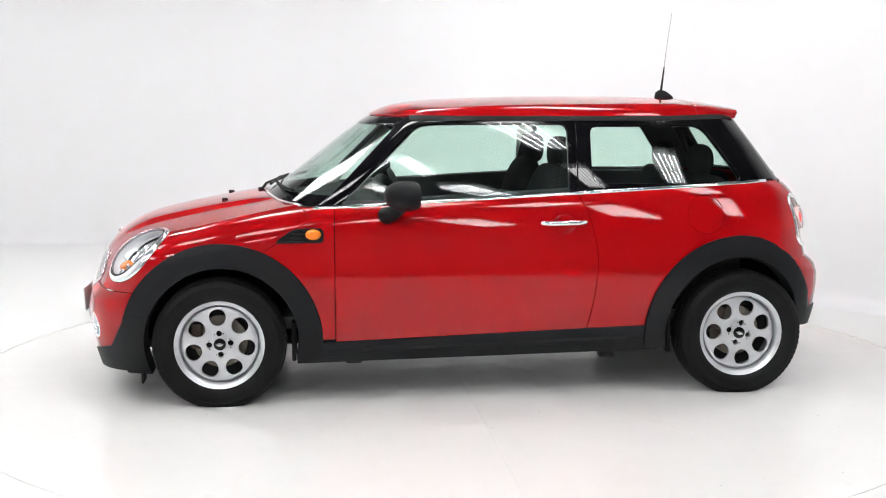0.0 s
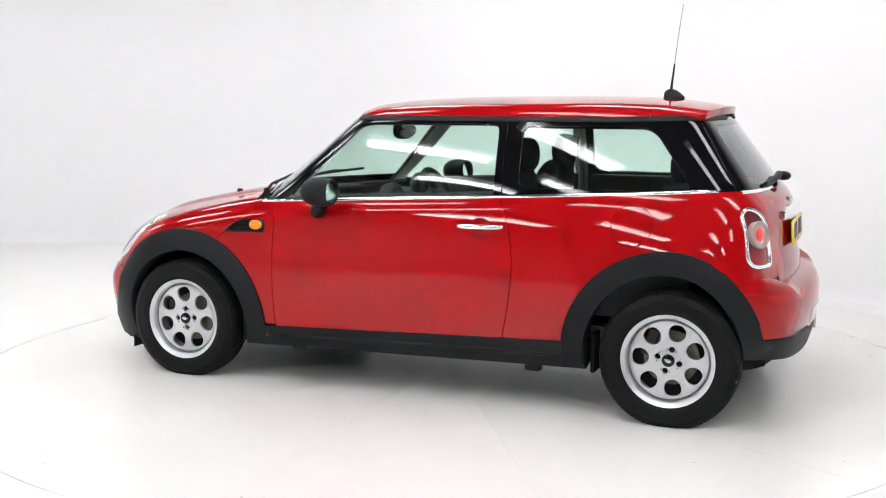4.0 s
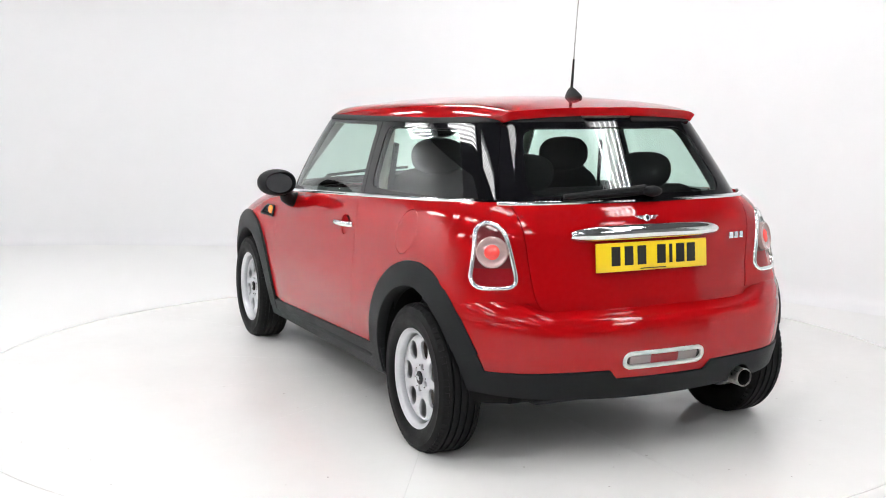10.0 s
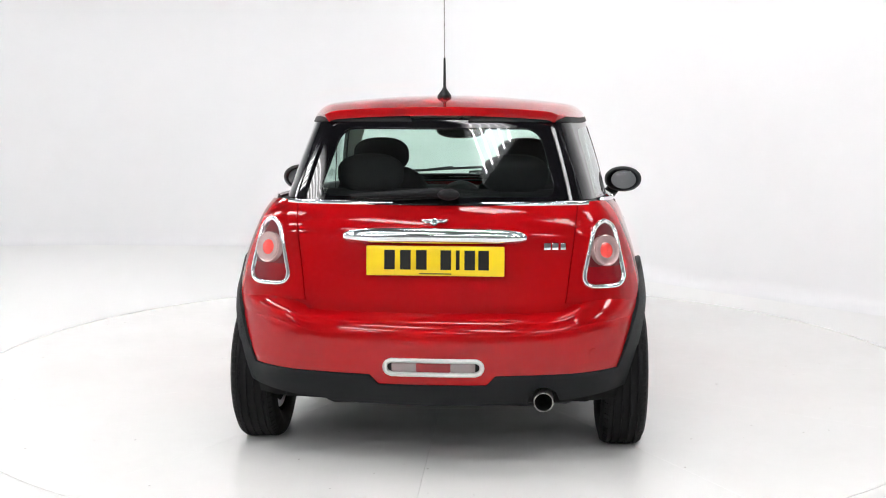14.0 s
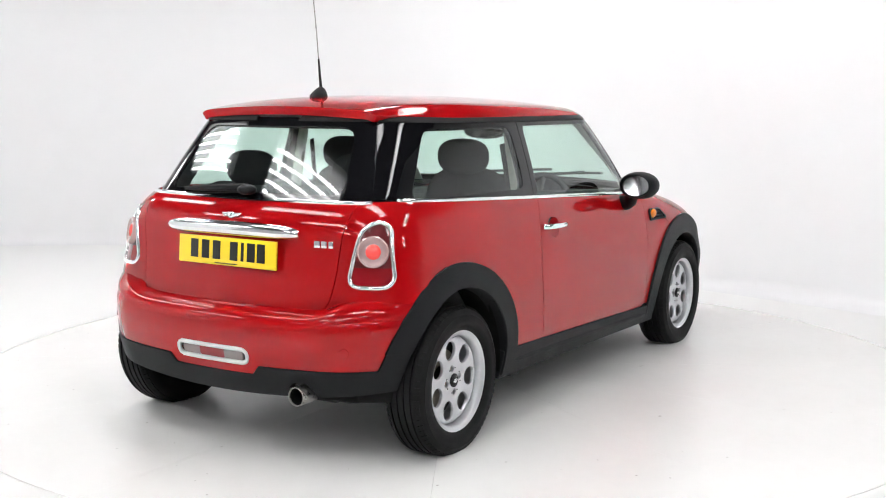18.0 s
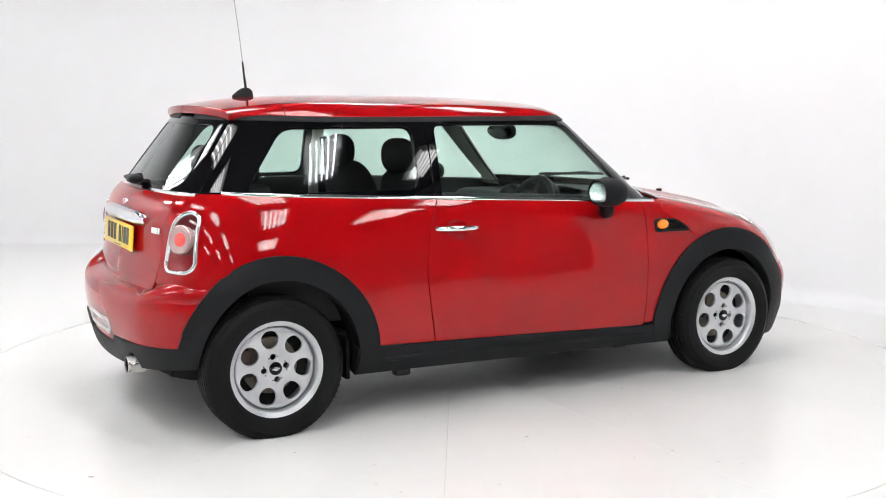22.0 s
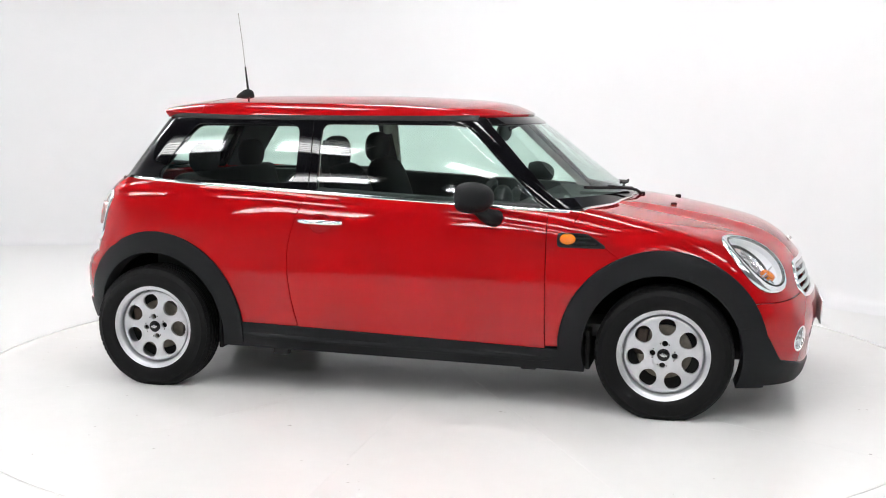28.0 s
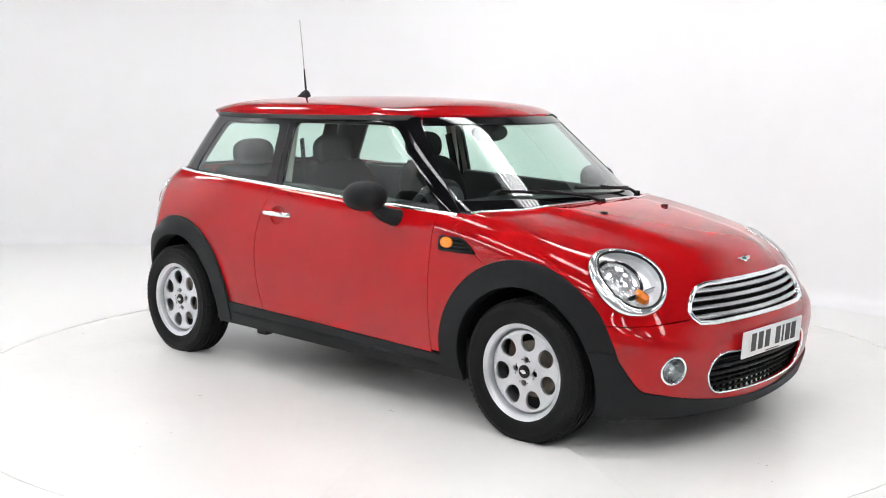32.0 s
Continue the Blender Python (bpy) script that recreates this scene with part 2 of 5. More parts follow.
def turntable():
    e = new("turntable")
    tagged(e, "round white painted vehicle turntable with fine radial seams", "turntable")
    # pie-shaped deck plates with hairline joints
    gap, n = 0.0004, 20
    for k in range(12):
        bm = bmesh.new()
        a0, a1 = radians(30 * k), radians(30 * k + 30)
        rows = []
        for r, z in ((0.004, -0.05), (0.004, -0.001), (0.005, 0.0), (0.35, 0.0), (0.9, 0.0), (1.55, 0.0), (R_TABLE - 0.004, 0.0), (R_TABLE, -0.003), (R_TABLE, -0.05)):
            g = min(gap / r, 0.05)
            rows.append([bm.verts.new((r * math.cos(a0 + g + (a1 - a0 - 2 * g) * i / n), r * math.sin(a0 + g + (a1 - a0 - 2 * g) * i / n), z)) for i in range(n + 1)])
        for p, q in zip(rows, rows[1:]):
            for i in range(n):
                bm.faces.new((p[i], q[i], q[i + 1], p[i + 1]))
        for i in (0, n):
            bm.faces.new([p[i] for p in rows])
        part("deck_plate", bm, TABLE_PAINT, e)
    # small paint chips and grit on the deck
    rng = random.Random(7)
    chips = bmesh.new()
    for _ in range(90):
        a, r = rng.uniform(0, 2 * math.pi), 2.4 * math.sqrt(rng.uniform(0.03, 1))
        sz = rng.uniform(0.002, 0.007) * (2.2 if rng.random() < 0.1 else 1)
        k = rng.randint(5, 7)
        ring = [chips.verts.new((r * math.cos(a) + sz * rng.uniform(0.5, 1.3) * math.cos(j * 2 * math.pi / k), r * math.sin(a) + sz * rng.uniform(0.5, 1.0) * math.sin(j * 2 * math.pi / k), 0.0008)) for j in range(k)]
        top = chips.verts.new((r * math.cos(a), r * math.sin(a), 0.0022))
        for j in range(k):
            chips.faces.new((ring[j], ring[(j + 1) % k], top))
    tagged(part("grit", chips, SCUFF, e), "small grey paint chips and grit", kind="stuff")
    return e


studio()
lights()
table = turntable()
car = new("car")
tagged(car, "red three-door hatchback with black wheel-arch cladding on a turntable", "car")


# ---------------------------------------------------------------- car form: smooth implicit surfaces
def curve_of(*knots):
    """A smooth curve through (at, value) knots."""
    k = sorted(knots)
    xs, ys = np.array([a for a, _ in k]), np.array([b for _, b in k])
    d = np.diff(ys) / np.diff(xs)
    s = np.concatenate([[d[0]], (d[:-1] + d[1:]) / 2, [d[-1]]])

    def at(x):
        x = np.clip(np.asarray(x, float), xs[0], xs[-1])
        i = np.clip(np.searchsorted(xs, x) - 1, 0, len(xs) - 2)
        h = xs[i + 1] - xs[i]
        t = (x - xs[i]) / h
        return ((2 * t**3 - 3 * t**2 + 1) * ys[i] + (t**3 - 2 * t**2 + t) * h * s[i]
                + (-2 * t**3 + 3 * t**2) * ys[i + 1] + (t**3 - t**2) * h * s[i + 1])
    return at


def smax(a, b, r):
    h = np.maximum(r - np.abs(a - b), 0) / r
    return np.maximum(a, b) + h * h * r / 4


TOP = curve_of((-1.9, 1.02), (-1.6, 1.05), (-1.2, 1.062), (0, 1.0), (0.6, 0.968), (0.9, 0.940), (1.1, 0.912), (1.3, 0.880),
               (1.6, 0.815), (1.77, 0.755), (1.88, 0.68), (2.0, 0.56))
WIDE = curve_of((-2.0, 0.72), (-1.6, 0.788), (-1.2, 0.826), (-0.6, 0.822), (0.2, 0.820), (0.8, 0.822), (1.25, 0.825), (1.6, 0.79), (2.0, 0.70))
NOSE = curve_of((0.1, 1.84), (0.25, 1.885), (0.36, 1.905), (0.45, 1.905), (0.55, 1.875), (0.63, 1.845), (0.71, 1.805), (0.80, 1.74), (1.0, 1.55))
TAIL = curve_of((0.2, 1.68), (0.62, 1.695), (0.74, 1.672), (0.82, 1.665), (0.90, 1.655), (0.98, 1.615), (1.06, 1.55))
BUMP = curve_of((0.15, 1.70), (0.24, 1.735), (0.34, 1.765), (0.45, 1.785), (0.55, 1.787), (0.62, 1.780), (0.70, 1.762))
CROWN = curve_of((-2, 0.02), (0.4, 0.03), (0.9, 0.065), (1.25, 0.11), (1.6, 0.17), (2.0, 0.26))


def body_f(p):
    x, y, z = p[:, 0], np.abs(p[:, 1]), p[:, 2]
    lean = 0.42 + 0.30 * np.clip((-0.5 - x) / 1.1, 0, 1) ** 1.5
    side = (y - WIDE(x) + np.where(z > 0.55, lean, 0.42) * (z - 0.55) ** 2) * 0.98
    dome = 0.018 / (1 + np.exp(-(0.315 + 0.17 * (1.8 - x) * 0.5 - y) / 0.024)) * np.clip((x - 0.85) / 0.25, 0, 1)
    top = (z - TOP(x) - dome + CROWN(x) * y * y) * 0.95
    low = np.clip((0.60 - z) / 0.14, 0, 1)
    front = (x - NOSE(z) - 0.012 + (0.36 - 0.085 * low * low * (3 - 2 * low)) * y * y) * 0.9
    rear = (-x - TAIL(z) + 0.18 * y * y) * 0.95
    f = smax(smax(side, front, 0.17), rear, 0.17)
    return smax(f, top, 0.11)


def bumper_seam(y):
    """Top edge of the rear bumper: high at the corners, dropped under the hatch."""
    return 0.654 - 0.050 / (1 + np.exp((np.abs(y) - 0.515) / 0.015))


LEDGE = curve_of((0.0, 0.0), (0.010, 0.40), (0.022, 0.70), (0.036, 0.85), (0.052, 0.94), (0.066, 0.985), (0.074, 1.0), (0.2, 1.0), (0.5, 1.0))


def bumper_f(p):
    x, y, z = p[:, 0], np.abs(p[:, 1]), p[:, 2]
    d = 0.654 - 0.050 / (1 + np.exp((y - 0.53) / 0.035)) - z
    corner = 1 / (1 + np.exp((0.56 - y) / 0.02))
    soft = 1 - (1 - np.clip(d / 0.11, 0, 1)) ** 2.2
    g = np.where(d < 0, 12.0 * d, LEDGE(d) * (1 - corner) + soft * corner)
    low = np.clip(d / 0.075, 0, 1)
    side = (y - WIDE(x) - 0.002 - 0.010 * g + 0.42 * (z - 0.55) ** 2) * 0.98
    rear = (-x - 1.688 - (BUMP(z) - 1.688) * g + (0.18 + 0.02 * low) * y * y) * 0.80
    return smax(side, rear, 0.18 + 0.10 * low)


ROOF = curve_of((0.7, 1.25), (0.53, 1.325), (0.374, 1.372), (0.075, 1.400), (-0.5, 1.412), (-1.1, 1.399), (-1.36, 1.362), (-1.6, 1.31))


TUMBLE = curve_of((1.0, 0.20), (0.0, 0.20), (-0.4, 0.21), (-0.9, 0.275), (-1.3, 0.34), (-1.6, 0.36))


def cabin_f(p):
    x, y, z = p[:, 0], np.abs(p[:, 1]), p[:, 2]
    plan = 0.732 - 0.105 * np.maximum(-0.4 - x, 0) ** 2 - 0.16 * np.maximum(x - 0.2, 0) ** 2
    side = (y - plan + TUMBLE(x) * (z - 0.95) + 0.22 * (z - 0.95) ** 2) * 0.95
    roof = z - ROOF(x) + 0.13 * y * y
    wind = (x - 1.02 + 1.30 * (z - 0.94) + 0.10 * (z - 0.94) * (1.31 - z) + 0.60 * y * y) * 0.60
    back = (-x - 1.62 + 0.77 * (z - 0.97) + 0.26 * y * y) * 0.78
    f = smax(side, wind, 0.05)
    f = smax(f, back, 0.10)
    return smax(f, roof, 0.055)


def gradient(f, p):
    e = 1e-3
    g = np.stack([f(p + np.eye(3)[i] * e) - f(p - np.eye(3)[i] * e) for i in range(3)], 1)
    return g / np.maximum(np.linalg.norm(g, axis=1, keepdims=True), 1e-9)


def cast(f, o, d, reach=2.6):
    """Along rays from inside to the surface f = 0."""
    lo, hi = np.zeros(len(o)), np.full(len(o), reach)
    for _ in range(34):
        mid = (lo + hi) / 2
        inside = f(o + d * mid[:, None]) < 0
        lo, hi = np.where(inside, mid, lo), np.where(inside, hi, mid)
    return o + d * lo[:, None]


def quads(nu, nv):
    i, j = np.meshgrid(np.arange(nu - 1), np.arange(nv - 1), indexing="ij")
    a = (i * nv + j).ravel()
    return [tuple(q) for q in np.stack([a, a + nv, a + nv + 1, a + 1], 1)]


def chart(f, kind, u, v):
    """A grid on the surface: kind gives how the rays start and run."""
    U, V = (a.ravel() for a in np.meshgrid(u, v, indexing="ij"))
    z0 = np.zeros_like(U)
    if kind == "side":
        o, d = np.stack([U, z0, V], 1), np.stack([z0, z0 + 1, z0], 1)
    elif kind == "front":
        a = np.radians(U)
        o, d = np.stack([z0 + 1.0, z0, V], 1), np.stack([np.cos(a), np.sin(a), z0], 1)
    elif kind == "rear":
        a = np.radians(U)
        o, d = np.stack([z0 - 1.0, z0, V], 1), np.stack([-np.cos(a), np.sin(a), z0], 1)
    elif kind == "wrap":          # rear fan up to the side, then straight on
        a = np.radians(np.minimum(U, 90))
        o = np.stack([-1.0 + np.maximum(U - 90, 0) * 0.02, z0, V], 1)
        d = np.stack([-np.cos(a), np.sin(a), z0], 1)
    elif kind == "bonnet":
        a, e = np.radians(U), np.radians(V)
        o = np.stack([z0 + 0.72, z0, z0 + 0.35], 1)
        d = np.stack([np.cos(e) * np.cos(a), np.cos(e) * np.sin(a), np.sin(e)], 1)
    elif kind == "bumper":
        a, e = np.radians(U), np.radians(V)
        o = np.stack([z0 - 1.2, z0, z0 + 0.42], 1)
        d = np.stack([-np.cos(e) * np.cos(a), np.cos(e) * np.sin(a), np.sin(e)], 1)
    elif kind == "top":
        o, d = np.stack([U, V, z0 + 0.95], 1), np.stack([z0, z0, z0 + 1], 1)
    elif kind == "dome":          # fan over the roof round a lengthwise axis
        a = np.radians(V)
        o, d = np.stack([U, z0, z0 + 1.0], 1), np.stack([z0, np.sin(a), np.cos(a)], 1)
    return cast(f, o, d), quads(len(u), len(v))


def clip(mesh, g):
    """Keeps the part of a mesh where g(points) <= 0, cutting faces along the border."""
    V, F = mesh
    val = g(V)
    out, extra, cache = [], [], {}
    n = len(V)

    def cut(a, b):
        k = (a, b) if a < b else (b, a)
        if k not in cache:
            t = val[k[0]] / (val[k[0]] - val[k[1]])
            extra.append(V[k[0]] + (V[k[1]] - V[k[0]]) * t)
            cache[k] = n + len(extra) - 1
        return cache[k]
    for fc in F:
        s = [val[i] <= 0 for i in fc]
        if all(s):
            out.append(fc)
        elif any(s):
            poly = []
            for i in range(len(fc)):
                a, b = fc[i], fc[(i + 1) % len(fc)]
                if s[i]:
                    poly.append(a)
                if s[i] != s[(i + 1) % len(fc)]:
                    poly.append(cut(a, b))
            if len(poly) >= 3:
                out.append(tuple(poly))
    if extra:
        V = np.vstack([V, np.array(extra)])
    used = sorted({i for fc in out for i in fc})
    m = {a: b for b, a in enumerate(used)}
    return V[used], [tuple(m[i] for i in fc) for fc in out]


def flip_y(mesh):
    V, F = mesh
    return V * np.array([1, -1, 1]), [fc[::-1] for fc in F]


def skin(name, mesh, f, mat, parent, offset=0.0, depth=0.014, label="", resettle=True, roll=0.0025):
    """Links a cut piece of a surface as a panel with turned-in edges."""
    V, F = mesh
    if len(F) == 0:
        return None
    N = gradient(f, V)
    V = V + N * (offset - f(V)[:, None] if resettle else offset)
    # border edges
    count, dirn = {}, {}
    for fc in F:
        for i in range(len(fc)):
            a, b = fc[i], fc[(i + 1) % len(fc)]
            k = (min(a, b), max(a, b))
            count[k] = count.get(k, 0) + 1
            dirn[k] = (a, b)
    edge = [dirn[k] for k, c in count.items() if c == 1]
    F0 = F[0]
    n0 = np.cross(V[F0[1]] - V[F0[0]], V[F0[2]] - V[F0[1]])
    ahead = 1 if n0 @ N[F0[0]] > 0 else -1
    out = np.zeros_like(V)
    for a, b in edge:
        w = ahead * np.cross(V[b] - V[a], N[a])
        out[a] += w
        out[b] += w
    verts, norms, faces = [tuple(v) for v in V], [tuple(v) for v in N], [fc if ahead > 0 else fc[::-1] for fc in F]
    if depth:
        ids = {}
        for a, b in edge:
            for i in (a, b):
                if i not in ids:
                    w = out[i] / max(np.linalg.norm(out[i]), 1e-9)
                    ids[i] = len(verts)
                    r = roll
                    verts += [tuple(V[i] + w * r * 0.5 - N[i] * r), tuple(V[i] + w * r * 0.5 - N[i] * depth)]
                    q = w * 0.9 + N[i] * 0.3
                    norms += [tuple(q / np.linalg.norm(q)), tuple(w)]
        for a, b in edge:
            if ahead < 0:
                a, b = b, a
            faces.append((b, a, ids[a], ids[b]))
            faces.append((ids[b], ids[a], ids[a] + 1, ids[b] + 1))
    return link_mesh(name, verts, faces, mat, parent, label, True, norms)


def both(name, mesh, f, mat, parent, **k):
    a = skin(name, mesh, f, mat, parent, **k)
    b = skin(name, flip_y(mesh), f, mat, parent, **k)
    return a, b


def arch(V, cx, cz, r):
    dx = V[:, 0] - cx
    return np.hypot(np.where((cx < 0) & (dx < 0), dx * 1.15, dx), (V[:, 2] - cz)) - r


FRONT_ARCH, REAR_ARCH = (1.222, 0.292, 0.456), (-1.222, 0.297, 0.461)


def belt(x):
    return 0.948 - 0.050 * x


DOOR_REAR = curve_of((0.15, -0.44), (0.33, -0.479), (0.5, -0.512), (0.67, -0.525), (0.83, -0.497), (0.97, -0.438), (1.1, -0.38))
GAP = 0.0028


def rounded_box(a, b, ha, hb, r):
    """Signed distance of a rounded rectangle."""
    qa, qb = np.abs(a) - ha + r, np.abs(b) - hb + r
    return np.hypot(np.maximum(qa, 0), np.maximum(qb, 0)) + np.minimum(np.maximum(qa, qb), 0) - r


def spot(f, y, z, front=True, x0=None):
    """Point on a surface at y, z, with its tangent axes (across, up, out)."""
    sx = 1.0 if front else -1.0
    p = cast(f, np.array([[x0 if x0 is not None else sx * 0.9, y, z]]), np.array([[sx, 0, 0]]))
    n = gradient(f, p)[0]
    up = np.array([0, 0, 1.0]) - n * n[2]
    up /= np.linalg.norm(up)
    return p[0], np.cross(up, n), up, n


def frame_of(s):
    p, a, u, n = s
    return Matrix(((a[0], u[0], n[0], p[0]), (a[1], u[1], n[1], p[1]), (a[2], u[2], n[2], p[2]), (0, 0, 0, 1)))


def local(V, s):
    p, a, u, n = s
    return (V - p) @ a, (V - p) @ u, (V - p) @ n


def ribbon(name, pts, nrm, width, thick, mat, parent, closed=False, label="", taper=None):
    """A moulded strip along points, half sunk in the surface whose normals are given."""
    pts, nrm = np.array(pts), np.array(nrm)
    k = len(pts)
    sec = [(-0.5, -1.0), (-0.5, 0.25), (-0.36, 0.75), (-0.15, 1.0), (0.15, 1.0), (0.36, 0.75), (0.5, 0.25), (0.5, -1.0)]
    verts, faces = [], []
    for i in range(k):
        a = pts[i - 1] if (i > 0 or closed) else pts[i]
        b = pts[(i + 1) % k] if (i < k - 1 or closed) else pts[i]
        d = (b - a) / max(np.linalg.norm(b - a), 1e-9)
        s = np.cross(nrm[i], d)
        s /= max(np.linalg.norm(s), 1e-9)
        for q, h in sec:
            k_ = 1.0 if taper is None else taper[i]
            verts.append(pts[i] + s * q * width * k_ + nrm[i] * h * thick * min(1.0, k_ * 1.2))
    m = len(sec)
    for i in range(k if closed else k - 1):
        j = (i + 1) % k
        for c in range(m):
            e = (c + 1) % m
            faces.append((i * m + c, j * m + c, j * m + e, i * m + e))
    if not closed:
        faces += [tuple(range(m)), tuple(range((k - 1) * m + m - 1, (k - 1) * m - 1, -1))]
    bm = bmesh.new()
    vs = [bm.verts.new(v) for v in verts]
    for fc in faces:
        bm.faces.new([vs[i] for i in fc])
    return part(name, bm, mat, parent, label, sharp=50)


# ---------------------------------------------------------------- car body panels
def lin(a, b, n):
    return np.linspace(a, b, n)


def leaning(s, turn):
    """Turns the across and up axes of a spot about its normal."""
    p, a, u, n = s
    c, q = math.cos(radians(turn)), math.sin(radians(turn))
    return p, a * c - u * q, u * c + a * q, n


HEAD = leaning(spot(body_f, 0.629, 0.717), 20)
HEAD_A, HEAD_B = 0.150, 0.173
LENS_A, LENS_B, LENS_C = 0.1235, 0.154, -0.0115


def head_oval(V, grow=0.0, lens=False):
    a, u, n = local(V * np.array([1, 1, 1]) * np.stack([np.ones(len(V)), np.sign(V[:, 1] + 1e-9), np.ones(len(V))], 1), HEAD)
    A, B, C = (LENS_A, LENS_B, LENS_C) if lens else (HEAD_A, HEAD_B, 0.0)
    d = (np.sqrt(((a - C) / (A + grow)) ** 2 + (u / (B + grow)) ** 2) - 1) * A
    return np.where(np.abs(n) < 0.16, d, 1.0)


def grille_shape(V):
    """Upper grille: wide at its foot, narrower at the top, with rounded corners."""
    y, z = np.abs(V[:, 1]), V[:, 2]
    half = 0.475 - 0.70 * np.maximum(z - 0.575, 0)
    d = smax(y - half, np.abs(z - 0.594 + 0.03 * y * y) - 0.079, 0.07)
    return np.where(V[:, 0] > 1.3, d, 1.0)


def mouth_shape(V):
    """Lower intake in the front bumper."""
    y, z = np.abs(V[:, 1]), V[:, 2]
    half = 0.420 - 0.30 * np.abs(z - 0.32)
    d = smax(y - half, np.abs(z - 0.300 - 0.10 * y * y) - 0.090, 0.08)
    return np.where(V[:, 0] > 1.3, d, 1.0)


FOG = spot(body_f, 0.592, 0.352)
LIP = 0.176


def lip_line(V):
    y = np.abs(V[:, 1])
    return LIP + 0.20 * y * y + 0.14 * np.clip((y - 0.68) / 0.09, 0, 1) ** 1.5


def seam_front(V):
    return 0.548 - 0.02 * np.clip((np.abs(V[:, 1]) - 0.3) / 0.4, 0, 1)


def diag(V):
    return 0.761 + (0.894 - V[:, 2]) * 1.466


def tail_seam(V):
    """The rear hatch outline, negative inside."""
    y, z = np.abs(V[:, 1]), V[:, 2]
    half = 0.492 + 0.125 * (z - 0.60)
    return np.where(V[:, 0] < -1.2, smax(y - half, 0.590 - z, 0.08), 1.0)


def body_panels():
    # bonnet
    m = chart(body_f, "bonnet", lin(-100, 100, 230), lin(3, 88, 130))
    m = clip(m, lambda V: seam_front(V) + GAP - V[:, 2])
    m = clip(m, lambda V: diag(V) + GAP - V[:, 0])
    m = clip(m, lambda V: 1.045 - 0.37 * V[:, 1] ** 2 + GAP - V[:, 0])
    m = clip(m, lambda V: 0.03 - np.where(np.abs(V[:, 1]) > 0.5, arch(V, *FRONT_ARCH), 1.0) - 0.05)
    m = clip(m, lambda V: -grille_shape(V))
    bonnet_m = clip(m, lambda V: -head_oval(V, 0.004))
    skin("bonnet", bonnet_m, body_f, RED, car, label="glossy red clamshell bonnet")
    # front bumper
    m = chart(body_f, "front", lin(-88, 88, 200), lin(0.10, 0.60, 66))
    low = m
    m = clip(m, lambda V: V[:, 2] - seam_front(V) + GAP)
    m = clip(m, lambda V: lip_line(V) + GAP - V[:, 2])
    m = clip(m, lambda V: -arch(V, FRONT_ARCH[0], FRONT_ARCH[1], FRONT_ARCH[2] - 0.02))
    m = clip(m, lambda V: 1.3 - V[:, 0])
    m = clip(m, lambda V: -mouth_shape(V))
    m = clip(m, lambda V: -grille_shape(V))
    m = clip(m, lambda V: -fog_hole(V))
    fb = skin("front_bumper", m, body_f, RED, car, offset=0.004, label="red front bumper skin")
    low = clip(low, lambda V: V[:, 2] - lip_line(V))
    low = clip(low, lambda V: 0.138 + 0.03 * np.abs(V[:, 1]) - V[:, 2])
    low = clip(low, lambda V: 0.451 - arch(V, FRONT_ARCH[0], FRONT_ARCH[1], 0))
    low = clip(low, lambda V: 1.42 - V[:, 0])
    low = clip(low, lambda V: -mouth_shape(V))
    skin("lip", low, body_f, BLACK_PLASTIC, fb, offset=0.012, depth=0.06, label="black plastic front lip")
    # wings
    s = chart(body_f, "side", lin(0.60, 1.30, 60), lin(0.25, 0.97, 60))
    s = clip(s, lambda V: V[:, 0] - np.maximum(diag(V), 1.045 - 0.37 * V[:, 1] ** 2) + GAP)
    s = clip(s, lambda V: 0.706 + GAP - V[:, 0])
    s = clip(s, lambda V: 0.300 - V[:, 2])
    s = clip(s, lambda V: V[:, 2] - belt(V[:, 0]))
    s = clip(s, lambda V: -arch(V, FRONT_ARCH[0], FRONT_ARCH[1], FRONT_ARCH[2] - 0.02))
    both("front_wing", s, body_f, RED, car)
    # doors
    s = chart(body_f, "side", lin(-0.60, 0.75, 100), lin(0.25, 1.0, 60))
    s = clip(s, lambda V: V[:, 0] - 0.706 + GAP)
    s = clip(s, lambda V: DOOR_REAR(V[:, 2]) + GAP - V[:, 0])
    s = clip(s, lambda V: 0.312 - 0.034 * V[:, 0] - V[:, 2])
    s = clip(s, lambda V: V[:, 2] - belt(V[:, 0]))
    s = clip(s, lambda V: 0.0 - (np.hypot((V[:, 0] + 0.365) / 1.05, (V[:, 2] - 0.822) / 0.9) - 0.052))
    doors = both("door", s, body_f, RED, car)
    # rear quarters
    s = chart(body_f, "wrap", lin(10, 120, 150), lin(0.25, 1.06, 66))
    s = clip(s, lambda V: V[:, 0] - DOOR_REAR(V[:, 2]) + GAP)
    s = clip(s, lambda V: GAP - tail_seam(V))
    s = clip(s, lambda V: 0.330 - V[:, 2])
    s = clip(s, lambda V: np.where(V[:, 0] < -1.45, 0.64 - V[:, 2], -1.0))
    s = clip(s, lambda V: V[:, 2] - quarter_top(V))
    s = clip(s, lambda V: -arch(V, REAR_ARCH[0], REAR_ARCH[1], REAR_ARCH[2] - 0.02))
    s = clip(s, lambda V: -lamp_shape(V))
    cap = clip(s, lambda V: np.hypot(V[:, 0] + 1.056, V[:, 2] - 0.862) - 0.0875)
    left = clip(s, lambda V: 0.0915 - np.hypot(V[:, 0] + 1.056, V[:, 2] - 0.862))
    skin("rear_wing", left, body_f, RED, car)
    skin("fuel_flap", cap, body_f, RED, car, offset=-0.0005, label="round red fuel filler flap")
    skin("rear_wing", flip_y(s), body_f, RED, car)
